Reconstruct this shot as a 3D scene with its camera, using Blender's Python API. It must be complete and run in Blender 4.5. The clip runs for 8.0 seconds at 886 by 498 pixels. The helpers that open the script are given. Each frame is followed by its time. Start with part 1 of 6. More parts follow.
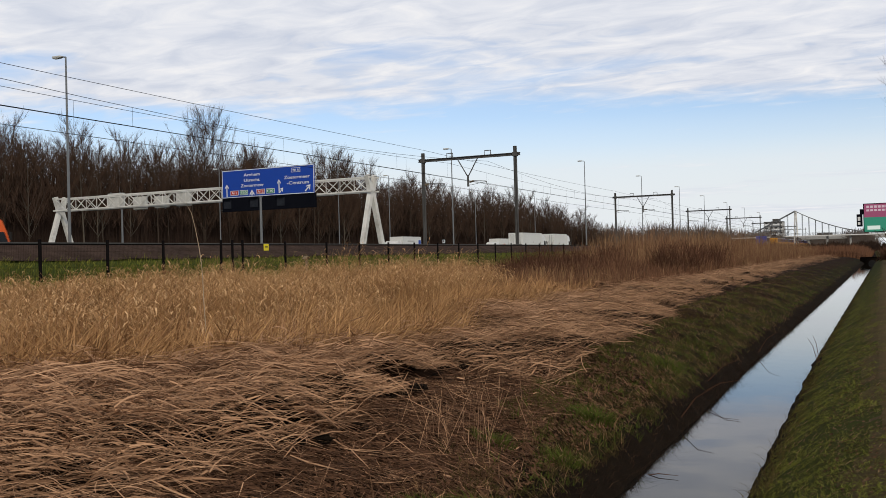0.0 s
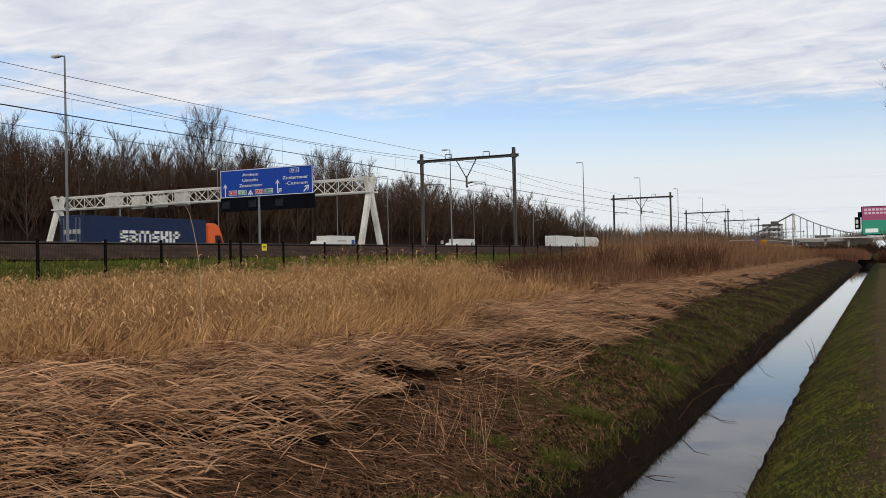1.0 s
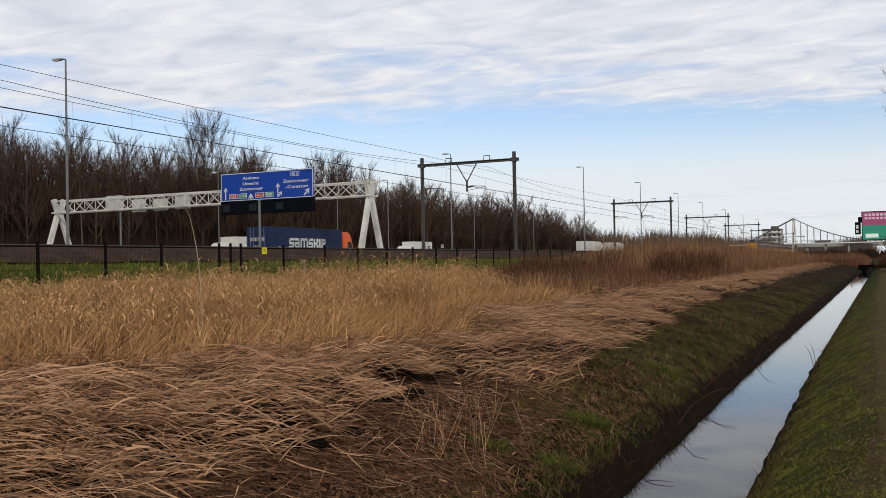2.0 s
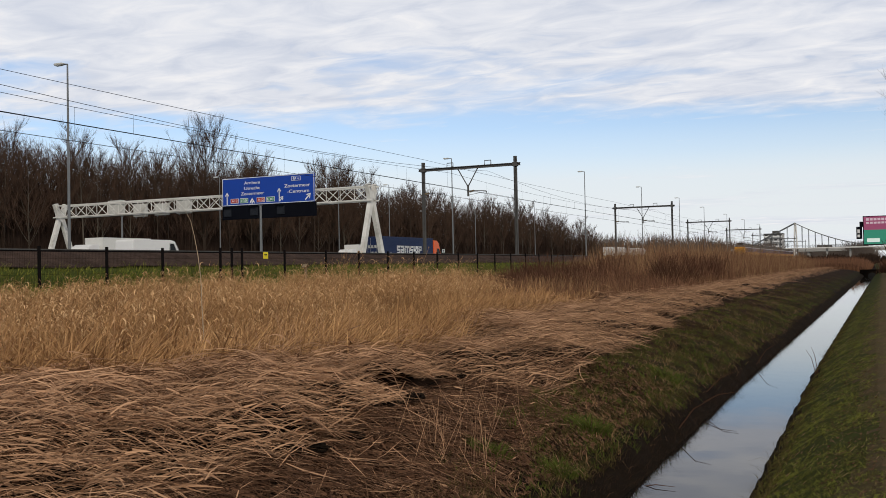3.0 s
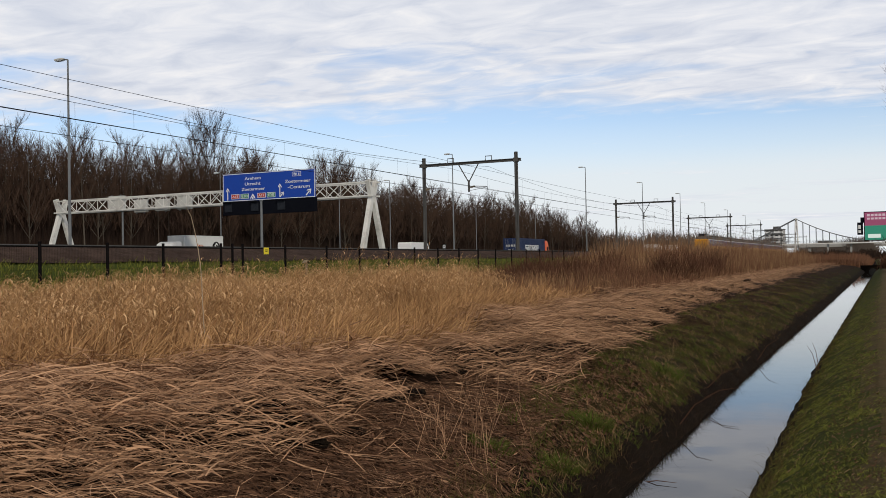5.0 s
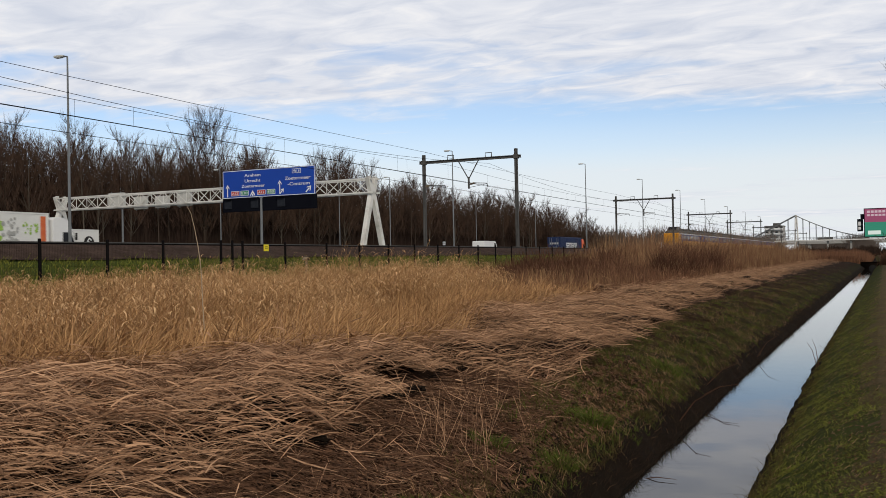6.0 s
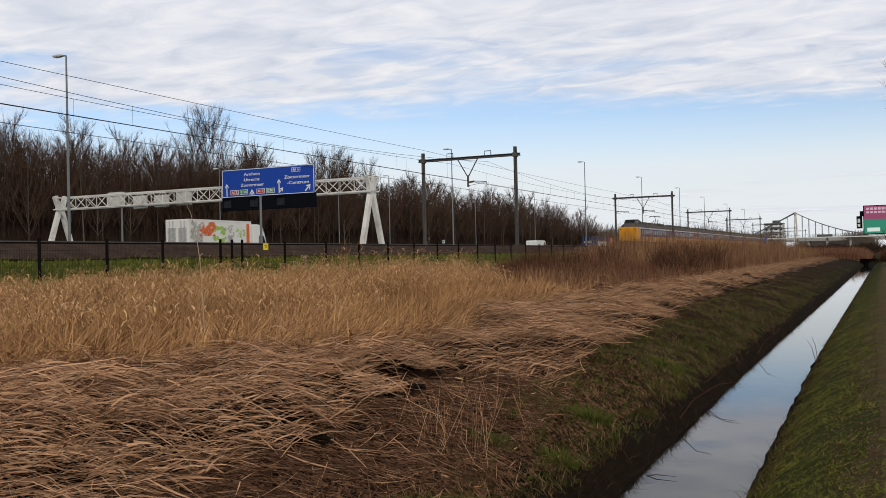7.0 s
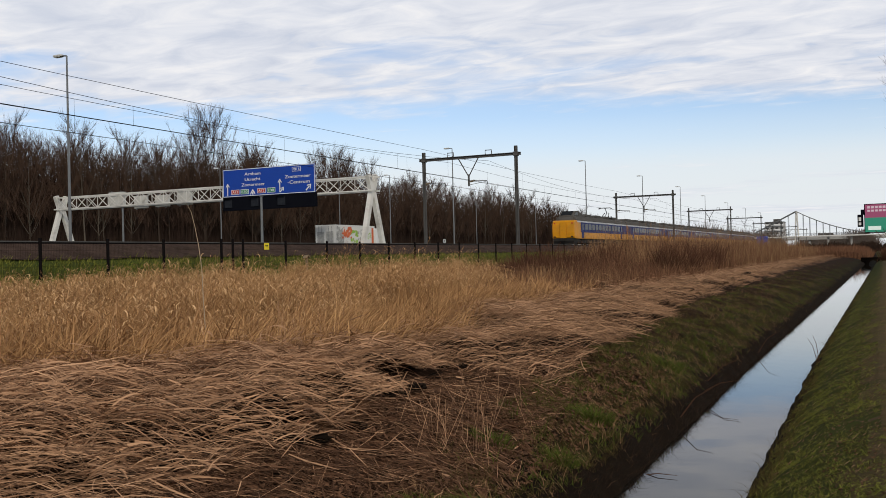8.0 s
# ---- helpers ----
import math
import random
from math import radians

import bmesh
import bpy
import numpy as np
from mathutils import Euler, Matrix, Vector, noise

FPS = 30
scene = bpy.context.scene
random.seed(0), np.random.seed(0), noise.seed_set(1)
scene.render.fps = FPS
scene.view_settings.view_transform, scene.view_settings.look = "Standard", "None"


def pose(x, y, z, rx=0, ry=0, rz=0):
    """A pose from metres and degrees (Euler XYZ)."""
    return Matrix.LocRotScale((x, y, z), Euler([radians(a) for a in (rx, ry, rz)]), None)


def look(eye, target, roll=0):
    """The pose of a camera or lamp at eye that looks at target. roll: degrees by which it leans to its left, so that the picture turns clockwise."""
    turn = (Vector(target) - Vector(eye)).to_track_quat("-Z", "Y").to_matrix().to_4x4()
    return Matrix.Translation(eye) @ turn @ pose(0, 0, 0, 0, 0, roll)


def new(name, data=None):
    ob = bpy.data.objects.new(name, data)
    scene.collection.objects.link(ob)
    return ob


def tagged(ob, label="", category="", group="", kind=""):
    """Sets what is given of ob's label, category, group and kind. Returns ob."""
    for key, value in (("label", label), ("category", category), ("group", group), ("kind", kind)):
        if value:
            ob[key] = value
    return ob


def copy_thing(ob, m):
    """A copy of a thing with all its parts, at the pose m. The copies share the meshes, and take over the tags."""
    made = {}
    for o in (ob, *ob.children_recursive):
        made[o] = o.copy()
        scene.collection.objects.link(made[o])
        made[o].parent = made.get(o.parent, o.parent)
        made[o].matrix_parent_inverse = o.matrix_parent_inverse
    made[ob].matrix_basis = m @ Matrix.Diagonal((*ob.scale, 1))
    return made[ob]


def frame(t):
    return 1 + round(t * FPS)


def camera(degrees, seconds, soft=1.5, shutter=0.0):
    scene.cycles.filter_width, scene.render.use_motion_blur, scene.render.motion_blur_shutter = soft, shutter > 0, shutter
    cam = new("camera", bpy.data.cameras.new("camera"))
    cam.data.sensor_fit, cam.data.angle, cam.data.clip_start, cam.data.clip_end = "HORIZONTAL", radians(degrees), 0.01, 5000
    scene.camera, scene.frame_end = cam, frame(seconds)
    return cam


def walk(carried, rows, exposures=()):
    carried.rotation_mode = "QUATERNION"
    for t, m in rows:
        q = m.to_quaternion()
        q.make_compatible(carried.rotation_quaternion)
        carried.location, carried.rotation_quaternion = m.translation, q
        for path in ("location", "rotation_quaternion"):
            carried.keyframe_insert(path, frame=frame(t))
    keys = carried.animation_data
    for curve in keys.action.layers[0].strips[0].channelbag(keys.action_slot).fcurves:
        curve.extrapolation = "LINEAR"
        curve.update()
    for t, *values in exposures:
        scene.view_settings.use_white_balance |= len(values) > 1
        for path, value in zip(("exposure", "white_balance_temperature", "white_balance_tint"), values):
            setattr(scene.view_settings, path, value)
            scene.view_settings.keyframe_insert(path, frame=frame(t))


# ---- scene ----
# ---- camera ----
cam = camera(52, 8.0, soft=0.75, shutter=0.2)


def held(yaw, pitch, roll, x, y, z):
    """Pose of the hand-held camera: degrees left of +Y, up, and lean."""
    a, b = radians(yaw), radians(pitch)
    way = Vector((-math.sin(a) * math.cos(b), math.cos(a) * math.cos(b), math.sin(b)))
    eye = Vector((x, y, z))
    return look(eye, eye + way * 10, -roll)


EXPO = 0.0
PATH = [
    (0.0, 25.271, 0.539, 1.520, -0.000, 0.000, 1.600),
    (0.5, 25.214, 0.531, 1.391, 0.004, -0.001, 1.598),
    (1.0, 25.162, 0.598, 1.259, 0.001, 0.009, 1.597),
    (1.5, 25.138, 0.691, 1.121, 0.002, 0.007, 1.597),
    (3.0, 25.244, 1.139, 1.110, 0.016, 0.002, 1.595),
    (3.5, 25.244, 1.176, 1.078, 0.011, 0.010, 1.595),
    (4.0, 25.280, 1.059, 1.066, 0.005, 0.015, 1.596),
    (4.5, 25.289, 0.961, 1.079, 0.005, 0.017, 1.595),
    (6.0, 25.293, 0.664, 1.125, 0.005, 0.022, 1.595),
    (6.5, 25.255, 0.607, 1.220, 0.010, 0.017, 1.594),
    (7.0, 25.264, 0.558, 1.296, 0.008, 0.012, 1.596),
    (7.5, 25.314, 0.531, 1.391, 0.012, 0.015, 1.596),
    (8.0, 25.320, 0.513, 1.402, 0.012, 0.011, 1.596),
]
walk(cam, [(t, held(*row)) for t, *row in PATH], exposures=[(0.0, EXPO), (8.0, EXPO)])

# ---- world and sun ----
SUN_EL, SUN_AZ = radians(36), radians(138)
world = bpy.data.worlds.new("sky")
scene.world = world
world.use_nodes = True


def nd(tree, kind, **values):
    n = tree.nodes.new(kind)
    for key, value in values.items():
        n.inputs[key.replace("_", " ")].default_value = value
    return n


def mathn(tree, op, a, b=None, clamp=False):
    n = tree.nodes.new("ShaderNodeMath")
    n.operation, n.use_clamp = op, clamp
    for i, v in enumerate((a, b)):
        if v is None:
            continue
        if isinstance(v, (int, float)):
            n.inputs[i].default_value = v
        else:
            tree.links.new(v, n.inputs[i])
    return n.outputs[0]


def ramp(tree, fac, stops):
    n = tree.nodes.new("ShaderNodeValToRGB")
    els = n.color_ramp.elements
    while len(els) < len(stops):
        els.new(0.5)
    for e, (p, c) in zip(els, stops):
        e.position = p
        e.color = (c, c, c, 1) if isinstance(c, (int, float)) else (*c, 1)
    tree.links.new(fac, n.inputs[0])
    return n.outputs[0]


def mixc(tree, fac, a, b, mode="MIX"):
    n = tree.nodes.new("ShaderNodeMix")
    n.data_type, n.blend_type = "RGBA", mode
    for i, v in ((0, fac), (6, a), (7, b)):
        if isinstance(v, (int, float)):
            n.inputs[i].default_value = v
        elif isinstance(v, tuple):
            n.inputs[i].default_value = (*v, 1)
        else:
            tree.links.new(v, n.inputs[i])
    return n.outputs[2]


def build_world():
    w = world.node_tree
    w.nodes.clear()
    sky = w.nodes.new("ShaderNodeTexSky")
    sky.sky_type, sky.sun_disc = "NISHITA", False
    sky.sun_elevation, sky.sun_rotation = SUN_EL, SUN_AZ
    sky.air_density, sky.dust_density, sky.ozone_density = 1.0, 0.6, 1.2
    co = w.nodes.new("ShaderNodeTexCoord")
    sep = w.nodes.new("ShaderNodeSeparateXYZ")
    w.links.new(co.outputs["Generated"], sep.inputs[0])
    z = sep.outputs[2]
    over = mathn(w, "ADD", mathn(w, "MAXIMUM", z, 0.0), 0.05)
    comb = w.nodes.new("ShaderNodeCombineXYZ")
    w.links.new(mathn(w, "DIVIDE", sep.outputs[0], over), comb.inputs[0])
    w.links.new(mathn(w, "DIVIDE", sep.outputs[1], over), comb.inputs[1])
    # a cloud sheet seen flat from below, in rolls
    mp = w.nodes.new("ShaderNodeMapping")
    mp.inputs["Rotation"].default_value = (0, 0, radians(25))
    mp.inputs["Scale"].default_value = (0.75, 1.15, 1)
    w.links.new(comb.outputs[0], mp.inputs[0])
    big = nd(w, "ShaderNodeTexNoise", Scale=0.75, Detail=6, Roughness=0.55, Distortion=0.35)
    fine = nd(w, "ShaderNodeTexNoise", Scale=4.6, Detail=6, Roughness=0.55, Distortion=0.6)
    w.links.new(mp.outputs[0], big.inputs["Vector"])
    w.links.new(mp.outputs[0], fine.inputs["Vector"])
    # how closed the sheet is, by height over the horizon
    cover = ramp(w, z, [(0.0, 0.38), (0.07, 0.34), (0.10, 0.22), (0.14, 0.22), (0.175, 0.62), (0.24, 0.84), (1.0, 0.74)])
    d = mathn(w, "ADD", mathn(w, "MULTIPLY", big.outputs[0], 1.5), mathn(w, "MULTIPLY", fine.outputs[0], 0.55))
    d = mathn(w, "SUBTRACT", mathn(w, "ADD", d, cover), 1.36)
    dens = mathn(w, "MULTIPLY", d, 2.6, True)
    white = ramp(w, fine.outputs[0], [(0.3, (0.61, 0.655, 0.76)), (0.55, (0.78, 0.80, 0.86)), (0.75, (0.92, 0.91, 0.92))])
    cloud = w.nodes.new("ShaderNodeVectorMath")
    cloud.operation = "SCALE"
    w.links.new(white, cloud.inputs[0])
    # the unseen sky overhead is dimmed here to cut the fill light below
    w.links.new(mathn(w, "MULTIPLY", ramp(w, z, [(0.0, 1.0), (0.28, 1.0), (0.48, 0.36), (1.0, 0.15)]), CLOUD), cloud.inputs["Scale"])
    # milky air low over the land
    haze = ramp(w, z, [(0.0, 0.98), (0.06, 0.95), (0.092, 0.82), (0.118, 0.40), (0.15, 0.10), (0.3, 0.04)])
    low = w.nodes.new("ShaderNodeVectorMath")
    low.operation = "SCALE"
    low.inputs[0].default_value = (0.80, 0.84, 0.87)
    low.inputs["Scale"].default_value = CLOUD
    blue = mixc(w, 1.0, sky.outputs[0], (0.98, 1.0, 1.10), "MULTIPLY")
    col = mixc(w, haze, blue, low.outputs[0])
    col = mixc(w, dens, col, cloud.outputs[0])
    bg = nd(w, "ShaderNodeBackground", Strength=SKY)
    w.links.new(col, bg.inputs[0])
    out = w.nodes.new("ShaderNodeOutputWorld")
    w.links.new(bg.outputs[0], out.inputs[0])


SKY, CLOUD = 0.12, 8.2
build_world()
sun = new("sun", bpy.data.lights.new("sun", "SUN"))
sun.data.energy, sun.data.angle, sun.data.color = 2.05, radians(7), (1.0, 0.91, 0.77)
# rotation is clockwise from +Y
sdir = Vector((math.sin(SUN_AZ) * math.cos(SUN_EL), math.cos(SUN_AZ) * math.cos(SUN_EL), math.sin(SUN_EL)))
sun.matrix_world = look(sdir * 50, (0, 0, 0))


# ---- materials ----
def mat(name, a, b=None, rough=0.8, metal=0.0, scale=4.0, grain=40.0, bump=0.0, isl=0.0, obj=0.0, dirt=None, spec=0.3, stretch=(1, 1, 1), through_light=0.0):
    """Two colours in blotches with fine grain; isl, obj: how much each piece differs; dirt: a third colour in sparse stains."""
    m = bpy.data.materials.new(name)
    m.use_nodes = True
    t = m.node_tree
    bs = t.nodes["Principled BSDF"]
    co = t.nodes.new("ShaderNodeTexCoord")
    mp = t.nodes.new("ShaderNodeMapping")
    mp.inputs["Scale"].default_value = stretch
    t.links.new(co.outputs["Object"], mp.inputs[0])
    n1 = nd(t, "ShaderNodeTexNoise", Scale=scale, Detail=5, Roughness=0.6)
    n2 = nd(t, "ShaderNodeTexNoise", Scale=grain, Detail=4, Roughness=0.65)
    for n in (n1, n2):
        t.links.new(mp.outputs[0], n.inputs["Vector"])
    b = b or tuple(c * 0.75 for c in a)
    f = mathn(t, "ADD", mathn(t, "MULTIPLY", n1.outputs[0], 1.3), mathn(t, "MULTIPLY", n2.outputs[0], 0.9))
    f = mathn(t, "SUBTRACT", f, 0.6, True)
    if isl:
        g = t.nodes.new("ShaderNodeNewGeometry")
        f = mathn(t, "ADD", mathn(t, "MULTIPLY", f, 1 - isl), mathn(t, "MULTIPLY", g.outputs["Random Per Island"], isl))
    if obj:
        o = t.nodes.new("ShaderNodeObjectInfo")
        f = mathn(t, "ADD", mathn(t, "MULTIPLY", f, 1 - obj), mathn(t, "MULTIPLY", o.outputs["Random"], obj))
    col = mixc(t, f, a, b)
    if dirt:
        n3 = nd(t, "ShaderNodeTexNoise", Scale=scale * 0.4, Detail=6, Roughness=0.7)
        t.links.new(mp.outputs[0], n3.inputs["Vector"])
        col = mixc(t, ramp(t, n3.outputs[0], [(0.48, 0.0), (0.66, 0.85)]), col, dirt)
    t.links.new(col, bs.inputs["Base Color"])
    bs.inputs["Roughness"].default_value, bs.inputs["Metallic"].default_value = rough, metal
    bs.inputs["Specular IOR Level"].default_value = 0.03 if rough > 0.68 else spec
    if bump:
        bp = nd(t, "ShaderNodeBump", Strength=min(1, bump), Distance=0.02)
        t.links.new(n2.outputs[0], bp.inputs["Height"])
        t.links.new(bp.outputs[0], bs.inputs["Normal"])
    if through_light:
        tr = t.nodes.new("ShaderNodeBsdfTranslucent")
        t.links.new(col, tr.inputs[0])
        mx = t.nodes.new("ShaderNodeMixShader")
        mx.inputs[0].default_value = through_light
        t.links.new(bs.outputs[0], mx.inputs[1])
        t.links.new(tr.outputs[0], mx.inputs[2])
        t.links.new(mx.outputs[0], t.nodes["Material Output"].inputs[0])
    return m


M = {}
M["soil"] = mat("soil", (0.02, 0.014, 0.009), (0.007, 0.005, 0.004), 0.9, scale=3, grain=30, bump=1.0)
# near-black colour that holds the shade of the gaps between stalks
M["gap_shade"] = mat("gap_shade", (0.014, 0.008, 0.005), (0.004, 0.003, 0.002), 0.95, scale=1.6, grain=26, bump=1.0)
M["turf"] = mat("turf", (0.028, 0.028, 0.009), (0.020, 0.013, 0.008), 0.95, scale=2.2, grain=24, bump=1.0, dirt=(0.014, 0.009, 0.006))
M["path"] = mat("path_litter", (0.145, 0.098, 0.056), (0.050, 0.052, 0.018), 0.95, scale=2.0, grain=35, bump=1.0)
M["path_turf"] = mat("path_turf", (0.062, 0.078, 0.018), (0.052, 0.044, 0.018), 0.95, scale=2.4, grain=30, bump=1.0)
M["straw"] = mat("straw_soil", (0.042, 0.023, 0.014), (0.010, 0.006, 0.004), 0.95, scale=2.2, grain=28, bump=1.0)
M["verge"] = mat("verge_grass", (0.055, 0.085, 0.016), (0.07, 0.065, 0.022), 0.95, scale=0.5, grain=8, bump=0.7)
M["field"] = mat("far_field", (0.07, 0.075, 0.03), (0.10, 0.085, 0.045), 0.95, scale=0.05, grain=0.8)
M["ballast"] = mat("ballast", (0.10, 0.066, 0.053), (0.022, 0.015, 0.012), 0.95, scale=1.2, grain=9, bump=1.0)
M["asphalt"] = mat("asphalt", (0.055, 0.055, 0.056), (0.04, 0.04, 0.042), 0.85, scale=0.6, grain=30, bump=0.2)
M["paint_white"] = mat("road_paint", (0.75, 0.75, 0.73), (0.6, 0.6, 0.58), 0.7)
M["reed_flat"] = mat("reed_litter", (0.72, 0.43, 0.255), (0.07, 0.032, 0.018), 0.75, scale=0.9, grain=9, isl=0.6)
M["reed_leaf"] = mat("reed_leaf_litter", (0.66, 0.385, 0.225), (0.09, 0.045, 0.026), 0.75, scale=0.9, grain=14, isl=0.6)
M["reed_gold"] = mat("reed_standing", (0.72, 0.43, 0.20), (0.15, 0.064, 0.027), 0.75, scale=1.1, grain=5, isl=0.5, through_light=0.06)
M["reed_plume"] = mat("reed_plume", (0.86, 0.58, 0.32), (0.34, 0.175, 0.075), 0.9, scale=0.5, grain=8, isl=0.6, through_light=0.08)
M["weed_brown"] = mat("dead_weed", (0.27, 0.135, 0.078), (0.05, 0.024, 0.015), 0.85, scale=0.3, grain=2.5, isl=0.5)
M["weed_dark"] = mat("dark_weed", (0.13, 0.062, 0.038), (0.045, 0.023, 0.015), 0.9, scale=0.3, grain=5, isl=0.5)
M["root"] = mat("wet_roots", (0.055, 0.033, 0.022), (0.012, 0.008, 0.006), 0.8, scale=1, grain=9, isl=0.5)
M["grass"] = mat("grass_blades", (0.130, 0.165, 0.030), (0.030, 0.038, 0.009), 0.75, scale=0.9, grain=8, isl=0.5, through_light=0.08)
M["grass_fresh"] = mat("grass_fresh", (0.27, 0.275, 0.055), (0.085, 0.092, 0.018), 0.75, scale=0.8, grain=8, isl=0.5, through_light=0.08)
M["weed_pale"] = mat("pale_weed", (0.46, 0.285, 0.15), (0.14, 0.075, 0.038), 0.85, scale=0.4, grain=3, isl=0.55)
M["grass_dull"] = mat("grass_dull", (0.125, 0.098, 0.036), (0.02, 0.014, 0.007), 0.8, scale=0.9, grain=8, isl=0.6)
M["leaf"] = mat("dead_leaf", (0.20, 0.105, 0.062), (0.03, 0.016, 0.010), 0.75, scale=2, grain=30, isl=0.7)
M["bark"] = mat("bark", (0.075, 0.056, 0.044), (0.032, 0.024, 0.019), 0.9, scale=1.0, grain=12, isl=0.2, obj=0.3, bump=0.3)
M["bark_pale"] = mat("bark_pale", (0.15, 0.13, 0.105), (0.06, 0.05, 0.04), 0.9, scale=0.7, grain=9, obj=0.3)
M["twig"] = mat("twig", (0.118, 0.074, 0.053), (0.042, 0.026, 0.019), 0.9, scale=0.15, grain=3, isl=0.4, obj=0.25)
M["wood_depth"] = mat("sapling_dark", (0.048, 0.029, 0.022), (0.018, 0.011, 0.009), 0.9, scale=0.12, grain=2, isl=0.5)
M["undergrowth"] = mat("undergrowth_dark", (0.055, 0.036, 0.027), (0.020, 0.013, 0.010), 0.9, scale=0.12, grain=2, isl=0.5)
M["steel"] = mat("weathered_galvanised_steel", (0.115, 0.112, 0.108), (0.065, 0.063, 0.062), 0.75, 0.0, scale=1.5, grain=25)
M["lamp_post"] = mat("lamp_post_grey", (0.22, 0.23, 0.24), (0.15, 0.155, 0.16), 0.5, 0.4, scale=1, grain=20)
M["white_steel"] = mat("white_painted_steel", (0.78, 0.77, 0.74), (0.60, 0.59, 0.56), 0.55, 0.0, scale=1.2, grain=14, dirt=(0.45, 0.43, 0.40))
M["wire"] = mat("wire", (0.03, 0.033, 0.04), (0.02, 0.022, 0.028), 0.75)
M["black"] = mat("black_painted_metal", (0.006, 0.0055, 0.0055), (0.010, 0.008, 0.008), 0.8, scale=2, grain=20)
M["rubber"] = mat("rubber", (0.014, 0.014, 0.015), (0.022, 0.021, 0.02), 0.85)
M["sign_blue"] = mat("sign_blue", (0.004, 0.055, 0.40), (0.004, 0.045, 0.33), 0.4, scale=0.4, grain=5)
M["sign_white"] = mat("sign_white", (0.78, 0.79, 0.8), (0.7, 0.71, 0.72), 0.45)
M["sign_red"] = mat("sign_red", (0.48, 0.03, 0.025), None, 0.45)
M["sign_green"] = mat("sign_green", (0.01, 0.24, 0.10), None, 0.45)
M["panel_dark"] = mat("panel_dark", (0.004, 0.0045, 0.008), (0.007, 0.008, 0.012), 0.75, scale=1, grain=9)
M["panel_grey"] = mat("signal_box_grey", (0.60, 0.60, 0.58), (0.46, 0.46, 0.44), 0.6, scale=1, grain=9)
M["lens"] = mat("signal_face", (0.03, 0.034, 0.042), (0.012, 0.014, 0.020), 0.7, scale=3, grain=40)
M["yellow"] = mat("yellow_plate", (0.80, 0.66, 0.02), (0.7, 0.56, 0.02), 0.5)
M["train_yellow"] = mat("train_yellow", (0.66, 0.285, 0.004), (0.56, 0.23, 0.004), 0.45, scale=0.6, grain=8, dirt=(0.36, 0.17, 0.012))
M["train_blue"] = mat("train_blue", (0.010, 0.020, 0.125), (0.008, 0.015, 0.10), 0.5, spec=0.15, scale=0.6, grain=8)
M["train_roof"] = mat("train_roof_grey", (0.12, 0.115, 0.11), (0.07, 0.066, 0.062), 0.8, scale=0.7, grain=8)
M["train_white"] = mat("train_pale_grey", (0.52, 0.53, 0.55), (0.42, 0.43, 0.45), 0.45, scale=0.7, grain=8)
M["glass_dark"] = mat("dark_glass", (0.012, 0.014, 0.017), (0.02, 0.022, 0.026), 0.15, spec=0.12)
M["box_blue"] = mat("container_blue", (0.012, 0.026, 0.085), (0.010, 0.020, 0.066), 0.5, scale=0.8, grain=10)
M["box_white"] = mat("trailer_white", (0.74, 0.74, 0.72), (0.62, 0.62, 0.60), 0.45, scale=0.5, grain=8)
M["cab_orange"] = mat("cab_orange", (0.80, 0.13, 0.02), (0.7, 0.11, 0.02), 0.3)
M["cab_white"] = mat("cab_white", (0.76, 0.76, 0.76), (0.68, 0.68, 0.68), 0.3)
M["car_silver"] = mat("car_silver_paint", (0.42, 0.43, 0.45), (0.36, 0.37, 0.39), 0.3, 0.4)
M["chassis"] = mat("chassis_dark", (0.02, 0.02, 0.022), (0.035, 0.033, 0.03), 0.7)
M["rim"] = mat("wheel_rim", (0.35, 0.35, 0.36), (0.2, 0.2, 0.21), 0.4, 0.7)
M["print_red"] = mat("print_red", (0.55, 0.07, 0.03), (0.65, 0.20, 0.06), 0.5, scale=3, grain=9)
M["print_green"] = mat("print_green", (0.20, 0.42, 0.05), (0.40, 0.55, 0.12), 0.5, scale=3, grain=9)
M["print_grey"] = mat("print_grey", (0.20, 0.20, 0.19), (0.55, 0.55, 0.53), 0.5, scale=4, grain=9)
M["concrete"] = mat("concrete", (0.38, 0.37, 0.35), (0.26, 0.255, 0.24), 0.85, scale=0.4, grain=8)
M["brick"] = mat("facade_pale", (0.45, 0.44, 0.43), (0.38, 0.37, 0.36), 0.8, scale=0.3, grain=5)
M["tarp_blue"] = mat("scaffold_tarp_blue", (0.02, 0.09, 0.45), (0.015, 0.06, 0.32), 0.6)
M["wood"] = mat("weathered_wood", (0.28, 0.22, 0.15), (0.16, 0.12, 0.08), 0.85, scale=3, grain=30)
M["wood_pale"] = mat("pale_stalk", (0.46, 0.36, 0.25), (0.32, 0.24, 0.16), 0.8, scale=3, grain=30)
# lightened grey-brown: some haze of distance is put into the colour
M["far_tree_hazed"] = mat("far_tree_hazed", (0.15, 0.122, 0.105), (0.085, 0.068, 0.058), 0.95, scale=0.05, grain=1.0, obj=0.3)


def glow(name, color, strength):
    m = bpy.data.materials.new(name)
    m.use_nodes = True
    b = m.node_tree.nodes["Principled BSDF"]
    b.inputs["Base Color"].default_value = (*[c * 0.2 for c in color], 1)
    b.inputs["Emission Color"].default_value = (*color, 1)
    b.inputs["Emission Strength"].default_value = strength
    b.inputs["Roughness"].default_value = 0.4
    return m


